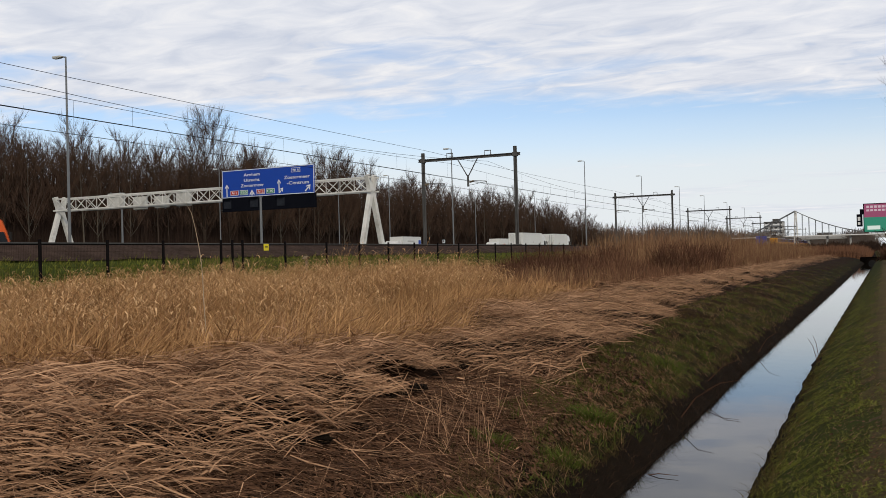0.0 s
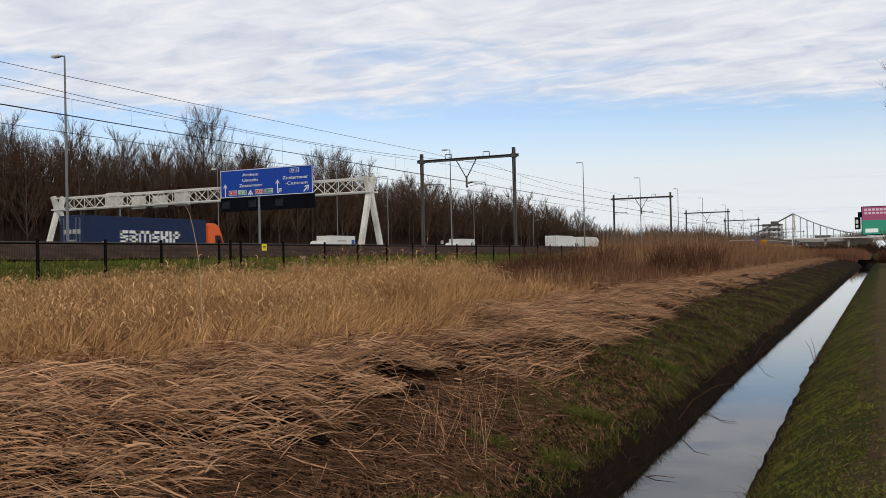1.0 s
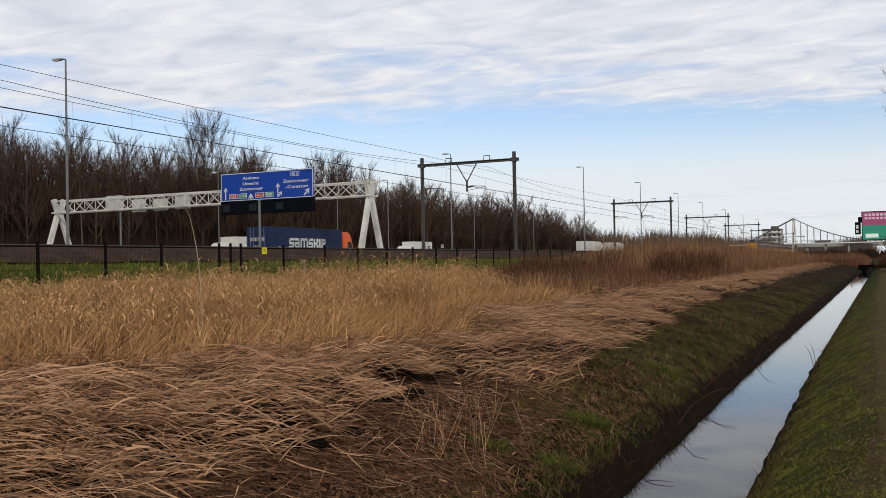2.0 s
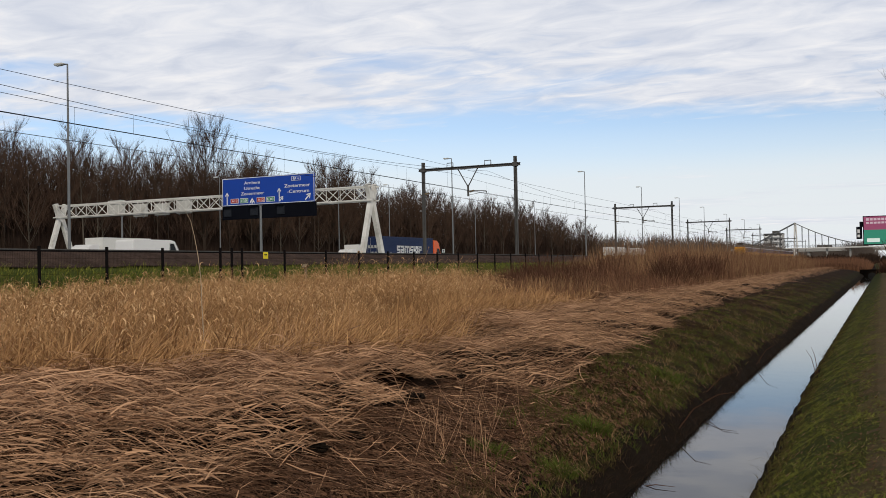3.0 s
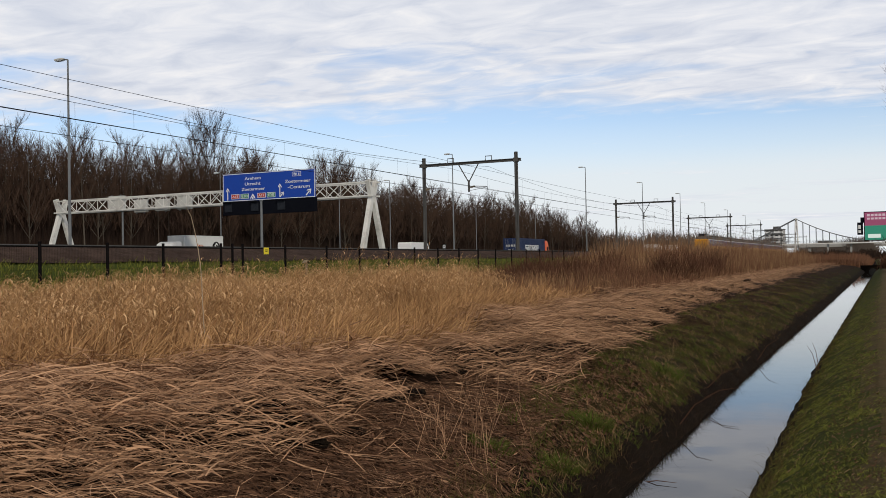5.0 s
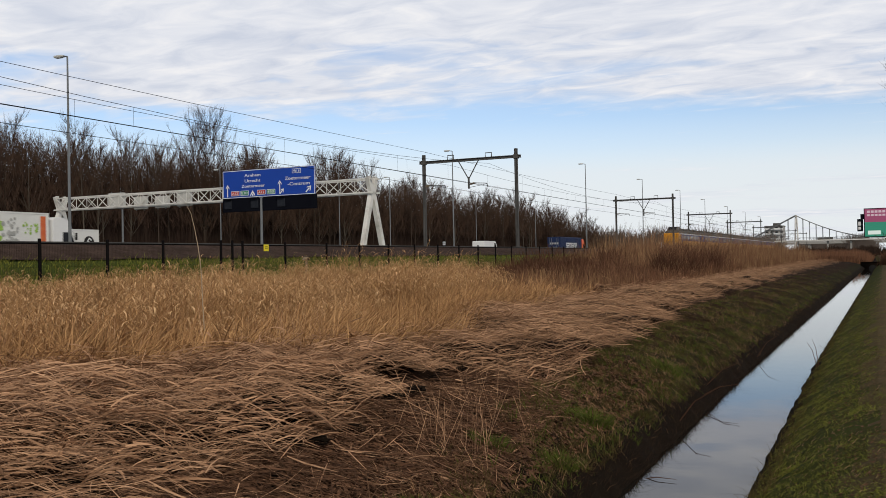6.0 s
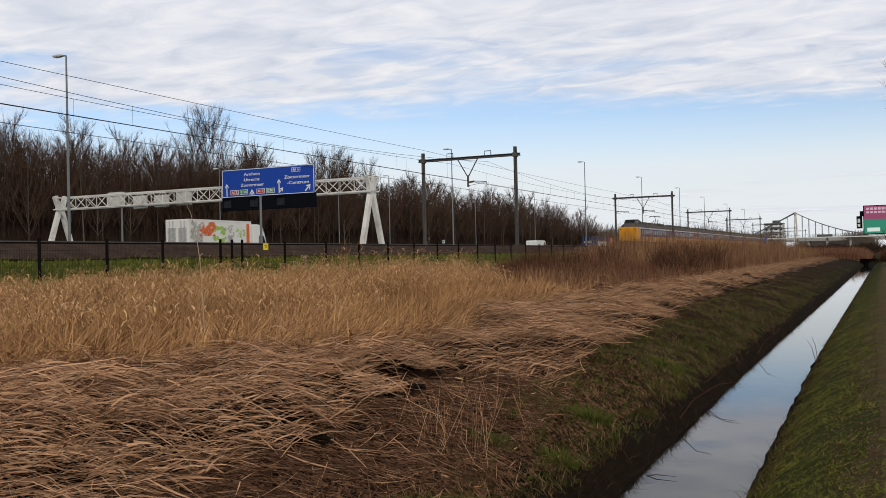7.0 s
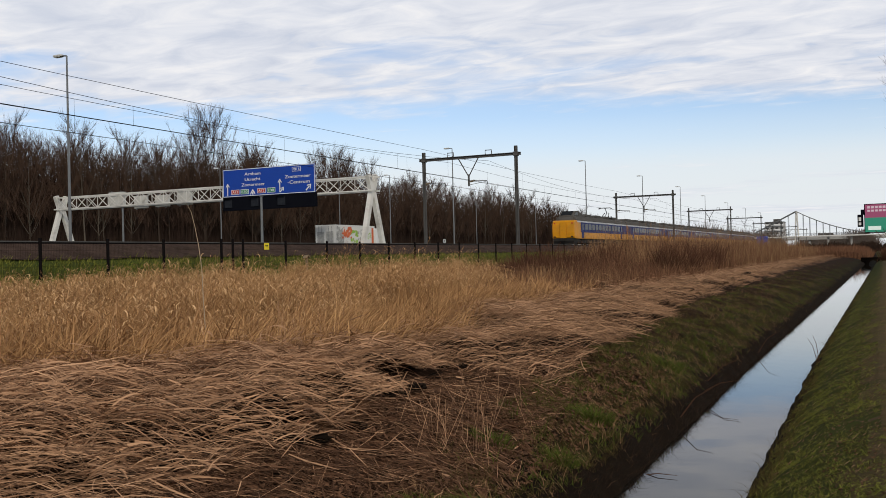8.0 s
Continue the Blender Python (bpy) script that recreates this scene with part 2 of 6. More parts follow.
def water_material():
    m = bpy.data.materials.new("still_water")
    m.use_nodes = True
    t = m.node_tree
    b = t.nodes["Principled BSDF"]
    b.inputs["Base Color"].default_value = (0.012, 0.011, 0.009, 1)
    b.inputs["Roughness"].default_value = 0.03
    b.inputs["IOR"].default_value = 1.33
    b.inputs["Specular IOR Level"].default_value = 0.5
    co = t.nodes.new("ShaderNodeTexCoord")
    n = nd(t, "ShaderNodeTexNoise", Scale=1.6, Detail=3, Roughness=0.5)
    t.links.new(co.outputs["Object"], n.inputs["Vector"])
    bp = nd(t, "ShaderNodeBump", Strength=0.02, Distance=0.05)
    t.links.new(n.outputs[0], bp.inputs["Height"])
    t.links.new(bp.outputs[0], b.inputs["Normal"])
    return m


M["water"] = water_material()


# ---- mesh helpers ----
def part(name, bm, material, parent=None, label=""):
    me = bpy.data.meshes.new(name)
    bm.to_mesh(me)
    bm.free()
    me.materials.append(material)
    ob = new(name, me)
    ob.parent = parent
    if label:
        tagged(ob, label)
    return ob


def empty(name, m=None):
    ob = new(name)
    ob.empty_display_size = 0.3
    if m is not None:
        ob.matrix_world = m
    return ob


def box(bm, c, s, bevel=0.0, m=None):
    """A box with centre c and size s; taper-free, edges rounded by bevel."""
    r = bmesh.ops.create_cube(bm, size=1.0)
    vs = r["verts"]
    for v in vs:
        v.co = Vector((v.co.x * s[0] + c[0], v.co.y * s[1] + c[1], v.co.z * s[2] + c[2]))
    if bevel:
        es = list({e for v in vs for e in v.link_edges})
        r2 = bmesh.ops.bevel(bm, geom=es, offset=bevel, segments=2, affect="EDGES", profile=0.6)
        vs = list({v for f in r2["faces"] for v in f.verts} | {v for v in vs if v.is_valid})
    if m is not None:
        for v in vs:
            v.co = m @ v.co
    return bm


def boxes(*specs, bevel=0.0):
    bm = bmesh.new()
    for c, s in specs:
        box(bm, c, s, bevel)
    return bm


def tube(bm, pts, radii, n=6, cap=True):
    """A round bar through pts; radii one number or one for each point."""
    pts = [Vector(p) for p in pts]
    if isinstance(radii, (int, float)):
        radii = [radii] * len(pts)
    rings = []
    for i, p in enumerate(pts):
        d = (pts[min(i + 1, len(pts) - 1)] - pts[max(i - 1, 0)]).normalized()
        a = d.cross(Vector((0, 0, 1)) if abs(d.z) < 0.9 else Vector((1, 0, 0))).normalized()
        b = d.cross(a)
        rings.append([bm.verts.new(p + (a * math.cos(k * math.tau / n) + b * math.sin(k * math.tau / n)) * radii[i]) for k in range(n)])
    for r, q in zip(rings, rings[1:]):
        for k in range(n):
            bm.faces.new((r[k], r[(k + 1) % n], q[(k + 1) % n], q[k]))
    if cap and n > 2:
        bm.faces.new(rings[0][::-1])
        bm.faces.new(rings[-1])
    return bm


def bars(*specs, n=6):
    bm = bmesh.new()
    for pts, r in specs:
        tube(bm, pts, r, n)
    return bm


def extrude_yz(outline, x0, x1, bevel=0.0):
    """A solid with the given (y, z) outline between x0 and x1."""
    bm = bmesh.new()
    a = [bm.verts.new((x0, y, z)) for y, z in outline]
    b = [bm.verts.new((x1, y, z)) for y, z in outline]
    k = len(outline)
    for i in range(k):
        bm.faces.new((a[i], a[(i + 1) % k], b[(i + 1) % k], b[i]))
    bm.faces.new(a[::-1])
    bm.faces.new(b)
    bmesh.ops.recalc_face_normals(bm, faces=bm.faces)
    if bevel:
        bmesh.ops.bevel(bm, geom=list(bm.edges), offset=bevel, segments=2, affect="EDGES", profile=0.6)
    return bm


def wheel(parent, x, y, r, w):
    bm = bmesh.new()
    prof = [(-0.5, 0.6), (-0.5, 0.93), (-0.36, 1.0), (0.36, 1.0), (0.5, 0.93), (0.5, 0.6)]
    n = 18
    rings = [[bm.verts.new((x + px * w, y + pr * r * math.cos(k * math.tau / n), r + pr * r * math.sin(k * math.tau / n))) for k in range(n)] for px, pr in prof]
    for a, b in zip(rings, rings[1:]):
        for k in range(n):
            bm.faces.new((a[k], a[(k + 1) % n], b[(k + 1) % n], b[k]))
    t = part("wheel", bm, M["rubber"], parent, "black rubber tyre")
    bm = bmesh.new()
    tube(bm, [(x - w * 0.42, y, r), (x + w * 0.42, y, r)], r * 0.61, 14)
    part("rim", bm, M["rim"], t, "grey steel rim")
    return t


def mesh_np(name, verts, quads, material):
    """A mesh from arrays: verts (n, 3), quads (m, 4)."""
    me = bpy.data.meshes.new(name)
    me.vertices.add(len(verts))
    me.vertices.foreach_set("co", np.ascontiguousarray(verts, dtype=np.float32).ravel())
    me.loops.add(quads.size)
    me.loops.foreach_set("vertex_index", np.ascontiguousarray(quads, dtype=np.int32).ravel())
    me.polygons.add(len(quads))
    me.polygons.foreach_set("loop_start", np.arange(0, quads.size, 4, dtype=np.int32))
    me.polygons.foreach_set("loop_total", np.full(len(quads), 4, dtype=np.int32))
    me.update(calc_edges=True)
    me.validate()
    me.materials.append(material)
    return me


def ribbons(name, P, W, material, side=None):
    """Thin blades: P (n, k, 3) spines, W (n, k) half widths, side (n, 3) the way of the width."""
    n, k, _ = P.shape
    if side is None:
        a = rng.uniform(0, math.tau, n)
        side = np.stack([np.cos(a), np.sin(a), np.zeros(n)], 1)
    off = side[:, None, :] * W[:, :, None]
    V = np.stack([P - off, P + off], 2).reshape(-1, 3)
    base = (np.arange(n) * k * 2)[:, None, None]
    j = (np.arange(k - 1) * 2)[None, :, None]
    quads = (base + j + np.array([0, 1, 3, 2])[None, None, :]).reshape(-1, 4)
    return mesh_np(name, V, quads, material)


def fnoise(x, y, s, seed=0.0):
    """Smooth noise over the plan, -1 to 1, for arrays."""
    x, y = np.asarray(x) * s + seed, np.asarray(y) * s + seed * 1.7
    return (np.sin(x * 1.7 + np.sin(y * 1.3 + seed)) + np.sin(y * 2.1 + np.sin(x * 1.9 - seed)) + np.sin((x + y) * 1.1 + seed * 3)) / 3


rng = np.random.default_rng(7)

# ---- the lie of the land: across the ditch, the reed field, the railway and the motorway ----
XS = [-2000, -140, -104, -97, -94, -44, -42, -38.4, -27.2, -26.0, -25.0, -23.0, -20.5, -17.0, -6.0, -4.3, -3.2, -2.48, -2.26, -2.05, -1.7, -1.38, -1.17, -0.98, -0.5, 0.05, 6.0, 12.0, 2000]
ZS = [1.0, 1.0, 1.2, 1.4, 1.40, 1.40, 1.4, 2.30, 2.30, 2.05, 1.75, 1.15, 0.65, 0.30, 0.18, 0.10, -0.18, -0.50, -0.78, -1.0, -1.15, -1.0, -0.78, -0.60, -0.28, -0.03, 0.0, -0.2, -0.2]


def drift(x, y):
    """The ditch and its path bear slightly to the right further on."""
    return 0.0115 * np.clip(np.asarray(y) - 20.0, 0, 150) * np.clip((np.asarray(x) + 16) / 9, 0, 1)


def land(x, y):
    x = np.asarray(x) - drift(x, y)
    z = np.interp(x, XS, ZS)
    rough = np.clip((np.asarray(x) + 24) / 3, 0, 1) * np.clip((-np.asarray(x) - 2.3) / 1.2, 0, 1)
    z = z + rough * (0.10 * fnoise(x, y, 0.55, 1.3) + 0.05 * fnoise(x, y, 1.9, 4.1) + 0.025 * fnoise(x, y, 5.3, 2.2))
    edge = np.exp(-((np.asarray(x) + 0.85) / 0.35) ** 2) + np.exp(-((np.asarray(x) + 2.35) / 0.35) ** 2)
    return z + edge * (0.05 * fnoise(x, y, 2.1, 0.4) + 0.03 * fnoise(x, y, 6.7, 8.0))


def build_ground():
    xs = np.unique(np.concatenate([XS, np.arange(-7, 3.2, 0.11), np.arange(-24, -7, 0.5), np.arange(-130, -24, 4.0), np.arange(2, 40, 4.0), [-1000, -500, -250, 100, 300, 900]]))
    ys = np.unique(np.concatenate([[-1500, -500, -150, -60, -25, -8, -2], np.arange(0, 26, 0.16), np.arange(26, 60, 0.6), np.arange(60, 140, 2.5), [160, 190, 230, 280, 340, 420, 520, 700, 1000, 1500, 2300, 3400]]))
    X, Y = np.meshgrid(xs, ys, indexing="ij")
    Z = land(X, Y)
    V = np.stack([X, Y, Z], 2).reshape(-1, 3)
    a, b = np.meshgrid(np.arange(len(xs) - 1), np.arange(len(ys) - 1), indexing="ij")
    i = a * len(ys) + b
    quads = np.stack([i, i + len(ys), i + len(ys) + 1, i + 1], 2).reshape(-1, 4)
    me = mesh_np("ground", V, quads, M["turf"])
    for k in ("soil", "straw", "path", "verge", "field", "path_turf"):
        me.materials.append(M[k])
    cx = (xs[a.ravel()] + xs[a.ravel() + 1]) / 2
    cy = (ys[b.ravel()] + ys[b.ravel() + 1]) / 2
    cx = cx - drift(cx, cy)
    wob = 0.5 * fnoise(cx, cy, 0.8, 3.0) + 0.25 * fnoise(cx, cy, 3.1, 5.0)
    idx = np.zeros(len(quads), dtype=np.int32)
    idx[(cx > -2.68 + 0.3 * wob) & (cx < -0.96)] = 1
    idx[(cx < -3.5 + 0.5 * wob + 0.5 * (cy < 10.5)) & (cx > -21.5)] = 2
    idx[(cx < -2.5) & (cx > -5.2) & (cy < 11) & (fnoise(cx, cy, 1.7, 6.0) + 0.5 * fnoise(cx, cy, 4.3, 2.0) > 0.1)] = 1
    idx[(cx > -0.96) & (cx < 6)] = 3
    idx[(cx > -0.96) & (cx < -0.1 + 0.4 * wob)] = 6
    idx[(cx <= -21.5) & (cx > -100)] = 4
    idx[(cx <= -100) | (cx >= 6) | (cy > 400)] = 5
    me.polygons.foreach_set("material_index", idx)
    me.polygons.foreach_set("use_smooth", np.ones(len(quads), dtype=bool))
    tagged(new("ground", me), "uneven winter ground with muddy ditch banks and turf", "ground", kind="structure")


build_ground()


def build_water():
    xs, ys = np.linspace(-2.7, 2.2, 8), np.linspace(-30, 137, 40)
    X, Y = np.meshgrid(xs, ys, indexing="ij")
    V = np.stack([X, Y, np.full_like(X, -0.75)], 2).reshape(-1, 3)
    a, b = np.meshgrid(np.arange(len(xs) - 1), np.arange(len(ys) - 1), indexing="ij")
    i = a * len(ys) + b
    me = mesh_np("water", V, np.stack([i, i + len(ys), i + len(ys) + 1, i + 1], 2).reshape(-1, 4), M["water"])
    tagged(new("water", me), "still dark ditch water mirroring the cloudy sky", "water", kind="structure")


build_water()


def build_trackbed():
    top, foot = 2.45, 1.9
    sec = [(-39.2, foot), (-37.6, top), (-27.2, top), (-25.7, 2.03), (-25.1, 1.83)]
    bm = bmesh.new()
    ys = list(np.arange(-40, 150, 1.2)) + [200, 300, 500, 800, 1500]
    rows = []
    for y in ys:
        rows.append([bm.verts.new((x, y, z + (0.05 * float(fnoise(x, y, 3.0, 2.0)) if y < 150 else 0))) for x, z in sec])
    for r, q in zip(rows, rows[1:]):
        for k in range(len(sec) - 1):
            bm.faces.new((r[k], q[k], q[k + 1], r[k + 1]))
    tagged(part("track_bed", bm, M["ballast"]), "brown stone ballast bed under two railway tracks", "track bed", kind="structure")
    for cx in (-30.3, -34.4):
        tr = empty("railway_track")
        bm = bmesh.new()
        for y in np.arange(-20, 160, 0.6):
            box(bm, (cx, y, 2.42), (2.5, 0.25, 0.1))
        tagged(part("sleepers", bm, M["concrete"], tr), kind="stuff")
        for dx in (-0.75, 0.75):
            part("rail", boxes(((cx + dx, 700, 2.47), (0.14, 1500, 0.02)), ((cx + dx, 700, 2.53), (0.03, 1500, 0.12)), ((cx + dx, 700, 2.60), (0.07, 1500, 0.04))), M["steel"], tr, "rusty steel rail")
        tagged(tr, "railway track of steel rails on concrete sleepers in ballast", "railway track", "railway tracks", "structure")


build_trackbed()


def build_road():
    bm = bmesh.new()
    box(bm, (-58, 700, 1.43), (18, 1500, 0.12))
    box(bm, (-79, 700, 1.43), (18, 1500, 0.12))
    rd = tagged(part("road", bm, M["asphalt"]), "grey asphalt motorway with two carriageways", "road", kind="structure")
    bm = bmesh.new()
    for x in (-53.2, -66.5, -71, -86):
        box(bm, (x, 700, 1.494), (0.18, 1500, 0.006))
    for x in (-56.8, -60.4, -74.6, -78.2):
        for y in np.arange(0, 420, 12):
            box(bm, (x, y, 1.494), (0.12, 3, 0.006))
    tagged(part("lane_marking", bm, M["paint_white"], rd, "white painted lane lines"), kind="stuff")
    rail = empty("guard_rail")
    bm = bmesh.new()
    for dz, dx in ((0.55, 0.0), (0.65, 0.04), (0.75, 0.0)):
        box(bm, (-68.5 + dx, 300, 1.5 + dz), (0.05, 700, 0.1))
    part("beam", bm, M["lamp_post"], rail)
    bm = bmesh.new()
    for y in np.arange(-40, 400, 4):
        box(bm, (-68.55, y, 1.8), (0.08, 0.1, 0.7))
    tagged(part("posts", bm, M["lamp_post"], rail), kind="stuff")
    tagged(rail, "galvanised steel guard rail along the motorway median", "guard rail")


build_road()


# ---- railway: portals and wires ----
def build_portal():
    p = empty("catenary_portal")
    for x in (-28.0, -37.0):
        bm = boxes(((x, 0, 6.75), (0.10, 0.26, 8.9)))
        for dx in (-0.11, 0.11):
            box(bm, (x + dx, 0, 6.75), (0.03, 0.26, 8.9))
        box(bm, (x, 0, 10.49), (0.42, 0.42, 0.36))
        box(bm, (x, 0, 2.45), (0.6, 0.6, 0.3))
        part("post", bm, M["steel"], p)
    bm = boxes(((-32.5, 0, 10.60), (9.9, 0.24, 0.05)), ((-32.5, 0, 10.5), (9.9, 0.06, 0.2)), ((-32.5, 0, 10.40), (9.9, 0.24, 0.05)))
    part("beam", bm, M["steel"], p)
    for x in (-34.3, -30.6):
        part("insulator_frame", bars(([(x - 0.3, 0, 10.6), (x - 0.3, 0, 11.0), (x + 0.3, 0, 11.0), (x + 0.3, 0, 10.6)], 0.045)), M["steel"], p)
    part("hanger", bars(([(-33.55, 0, 10.45), (-32.55, 0, 8.75)], 0.05), ([(-31.55, 0, 10.45), (-32.55, 0, 8.75)], 0.05), ([(-32.55, 0, 8.95), (-32.55, 0, 7.9)], 0.09)), M["steel"], p)
    for a, b in ((-32.55, -30.8), (-37, -34.9)):
        arm = part("registration_arm", bars(([(a, 0, 8.25), (a + 0.5, 0, 8.4), (b, 0, 8.3)], 0.035), ([(b, 0, 8.3), (b + 0.1, 0, 7.95)], 0.03), ([(a, 0, 8.0), (b, 0, 8.25)], 0.02)), M["steel"], p)
        part("insulator", bars(([(a + 0.15, 0, 8.3), (a + 0.55, 0, 8.38)], [0.09, 0.09])), M["wood"], arm)
    return tagged(p, "grey steel catenary portal spanning both railway tracks", "catenary portal", "catenary portals")


PORTALS = [6.0, 74.6, 143.6, 207.2, 267.3, 330.0, 395.0, 460.0]
_first = build_portal()
_first.matrix_world = pose(0, PORTALS[0], 0)
for _y in PORTALS[1:]:
    copy_thing(_first, pose(0, _y, 0))


def build_wires():
    ys = [-62.0] + PORTALS
    plan = [("messenger_wire", -30.6, 10.05, 1.25, 0.012), ("contact_wire", -30.6, 8.0, 0.0, 0.015), ("contact_wire", -30.4, 8.02, 0.05, 0.012),
            ("messenger_wire", -34.3, 10.1, 0.55, 0.012), ("contact_wire", -34.3, 8.0, 0.05, 0.015), ("feeder_wire", -37.0, 11.5, 0.15, 0.014)]
    for name, x, z, sag, r in plan:
        bm = bmesh.new()
        pts = []
        for y0, y1 in zip(ys, ys[1:]):
            for k in range(12):
                f = k / 12
                pts.append((x, y0 + (y1 - y0) * f, z - sag * 4 * f * (1 - f)))
        tube(bm, pts + [(x, ys[-1], z)], r, 4)
        w = tagged(part(name, bm, M["wire"]), "dark overhead wire strung along the railway", "wire", "overhead wires")
        if name == "messenger_wire":
            bm = bmesh.new()
            for y0, y1 in zip(ys, ys[1:]):
                for k in range(1, 8):
                    f = k / 8
                    y = y0 + (y1 - y0) * f
                    tube(bm, [(x, y, z - sag * 4 * f * (1 - f)), (x, y, 7.97)], 0.007, 3)
            tagged(part("dropper", bm, M["wire"], w), kind="stuff")


build_wires()


# ---- motorway gantry with direction sign ----
def lettering(text, x, z, y, width, height, parent, material, name="lettering"):
    """Text in the plane that faces -Y, centred at (x, z), fitted to a width and a cap height."""
    cu = bpy.data.curves.new("letters", "FONT")
    cu.body, cu.align_x, cu.align_y, cu.extrude, cu.offset = text, "CENTER", "CENTER", 0.006, 0.004
    tmp = new("letters", cu)
    bpy.context.view_layer.update()
    me = bpy.data.meshes.new_from_object(tmp.evaluated_get(bpy.context.evaluated_depsgraph_get()))
    bpy.data.objects.remove(tmp)
    co = [v.co.copy() for v in me.vertices]
    lo, hi = Vector(map(min, zip(*co))), Vector(map(max, zip(*co)))
    c, s = (lo + hi) / 2, hi - lo
    for v in me.vertices:
        q = v.co - c
        v.co = Vector((x + q.x / s.x * width, y - q.z, z + q.y / s.y * height))
    me.materials.clear()
    me.materials.append(material)
    ob = new(name, me)
    ob.parent = parent
    return ob


def arrow(bm, x, z, y, length, turn=0.0, w=0.12):
    """A flat arrow with its foot at (x, z), turned clockwise by degrees."""
    a = radians(turn)
    h = w * 2.3
    out = [(-w / 2, 0), (w / 2, 0), (w / 2, length - h * 0.9), (h * 0.8, length - h), (h * 0.8, length - h * 1.45), (0, length), (-h * 0.8, length - h * 1.45), (-h * 0.8, length - h), (-w / 2, length - h * 0.9)]
    quads = [(out[0], out[1], (w / 2, length - h), (-w / 2, length - h)), ((0, length), (-h * 0.85, length - h * 1.2), (-h * 0.85, length - h * 1.75), (0, length - h * 0.7)), ((0, length), (h * 0.85, length - h * 1.2), (h * 0.85, length - h * 1.75), (0, length - h * 0.7))]
    for quad in quads:
        bm.faces.new([bm.verts.new((x + p * math.cos(a) + q * math.sin(a), y, z - p * math.sin(a) + q * math.cos(a))) for p, q in quad])


def build_gantry():
    g = empty("sign_gantry")
    y0, y1, zt, zb = 79.8, 81.2, 9.92, 8.52
    for y in (y0, y1):
        for z in (zt, zb):
            part("chord", boxes(((-67.7, y, z), (44.6, 0.15, 0.15)), bevel=0.02), M["white_steel"], g)
    n = 26
    xs = [-89.6 + i * (43.8 / n) for i in range(n + 1)]
    for i in range(n):
        a, b = xs[i], xs[i + 1]
        part("diagonal", bars(([(a, y0, zb), (b, y0, zt)], 0.05), n=5), M["white_steel"], g)
        part("diagonal", bars(([(a, y0, zt), (b, y0, zb)], 0.05), n=5), M["white_steel"], g)
        part("diagonal", bars(([(a, y1, zb if i % 2 else zt), (b, y1, zt if i % 2 else zb)], 0.035), n=5), M["white_steel"], g)
        part("upright", bars(([(a, y0, zb), (a, y0, zt)], 0.04), n=5), M["white_steel"], g)
        for z in (zt, zb):
            part("crossbar", bars(([(a, y0, z), (a, y1, z)], 0.03), n=5), M["white_steel"], g)
    for cx in (-89.6, -45.9):
        for sgn in (-1, 1):
            bm = bmesh.new()
            for (ya, za), (yb, zb2) in (((80.5 + sgn * 2.55, 1.4), (80.5 + sgn * 0.16, 8.5)), ((80.5 + sgn * 0.16, 8.5), (80.5 + sgn * 0.75, 10.1))):
                d = Vector((0, yb - ya, zb2 - za))
                m = Matrix.Translation((cx, ya, za)) @ Matrix.Rotation(math.atan2(-d.y, d.z), 4, "X")
                box(bm, (0, 0, d.length / 2), (0.45, 0.55, d.length + 0.1), 0.03, m)
            part("leg", bm, M["white_steel"], g)
            part("footing", boxes(((cx, 80.5 + sgn * 2.55, 1.45), (0.9, 0.9, 0.3)), bevel=0.03), M["concrete"], g)
        part("head_plate", boxes(((cx, 80.5, 8.9), (0.4, 0.7, 1.3)), bevel=0.04), M["white_steel"], g)
    part("walkway", boxes(((-76.5, 82.0, 8.5), (20, 0.7, 0.06)), ((-58, 82.0, 8.5), (13, 0.7, 0.06))), M["lamp_post"], g)
    return tagged(g, "white painted steel lattice gantry on splayed legs over the motorway", "sign gantry")


build_gantry()


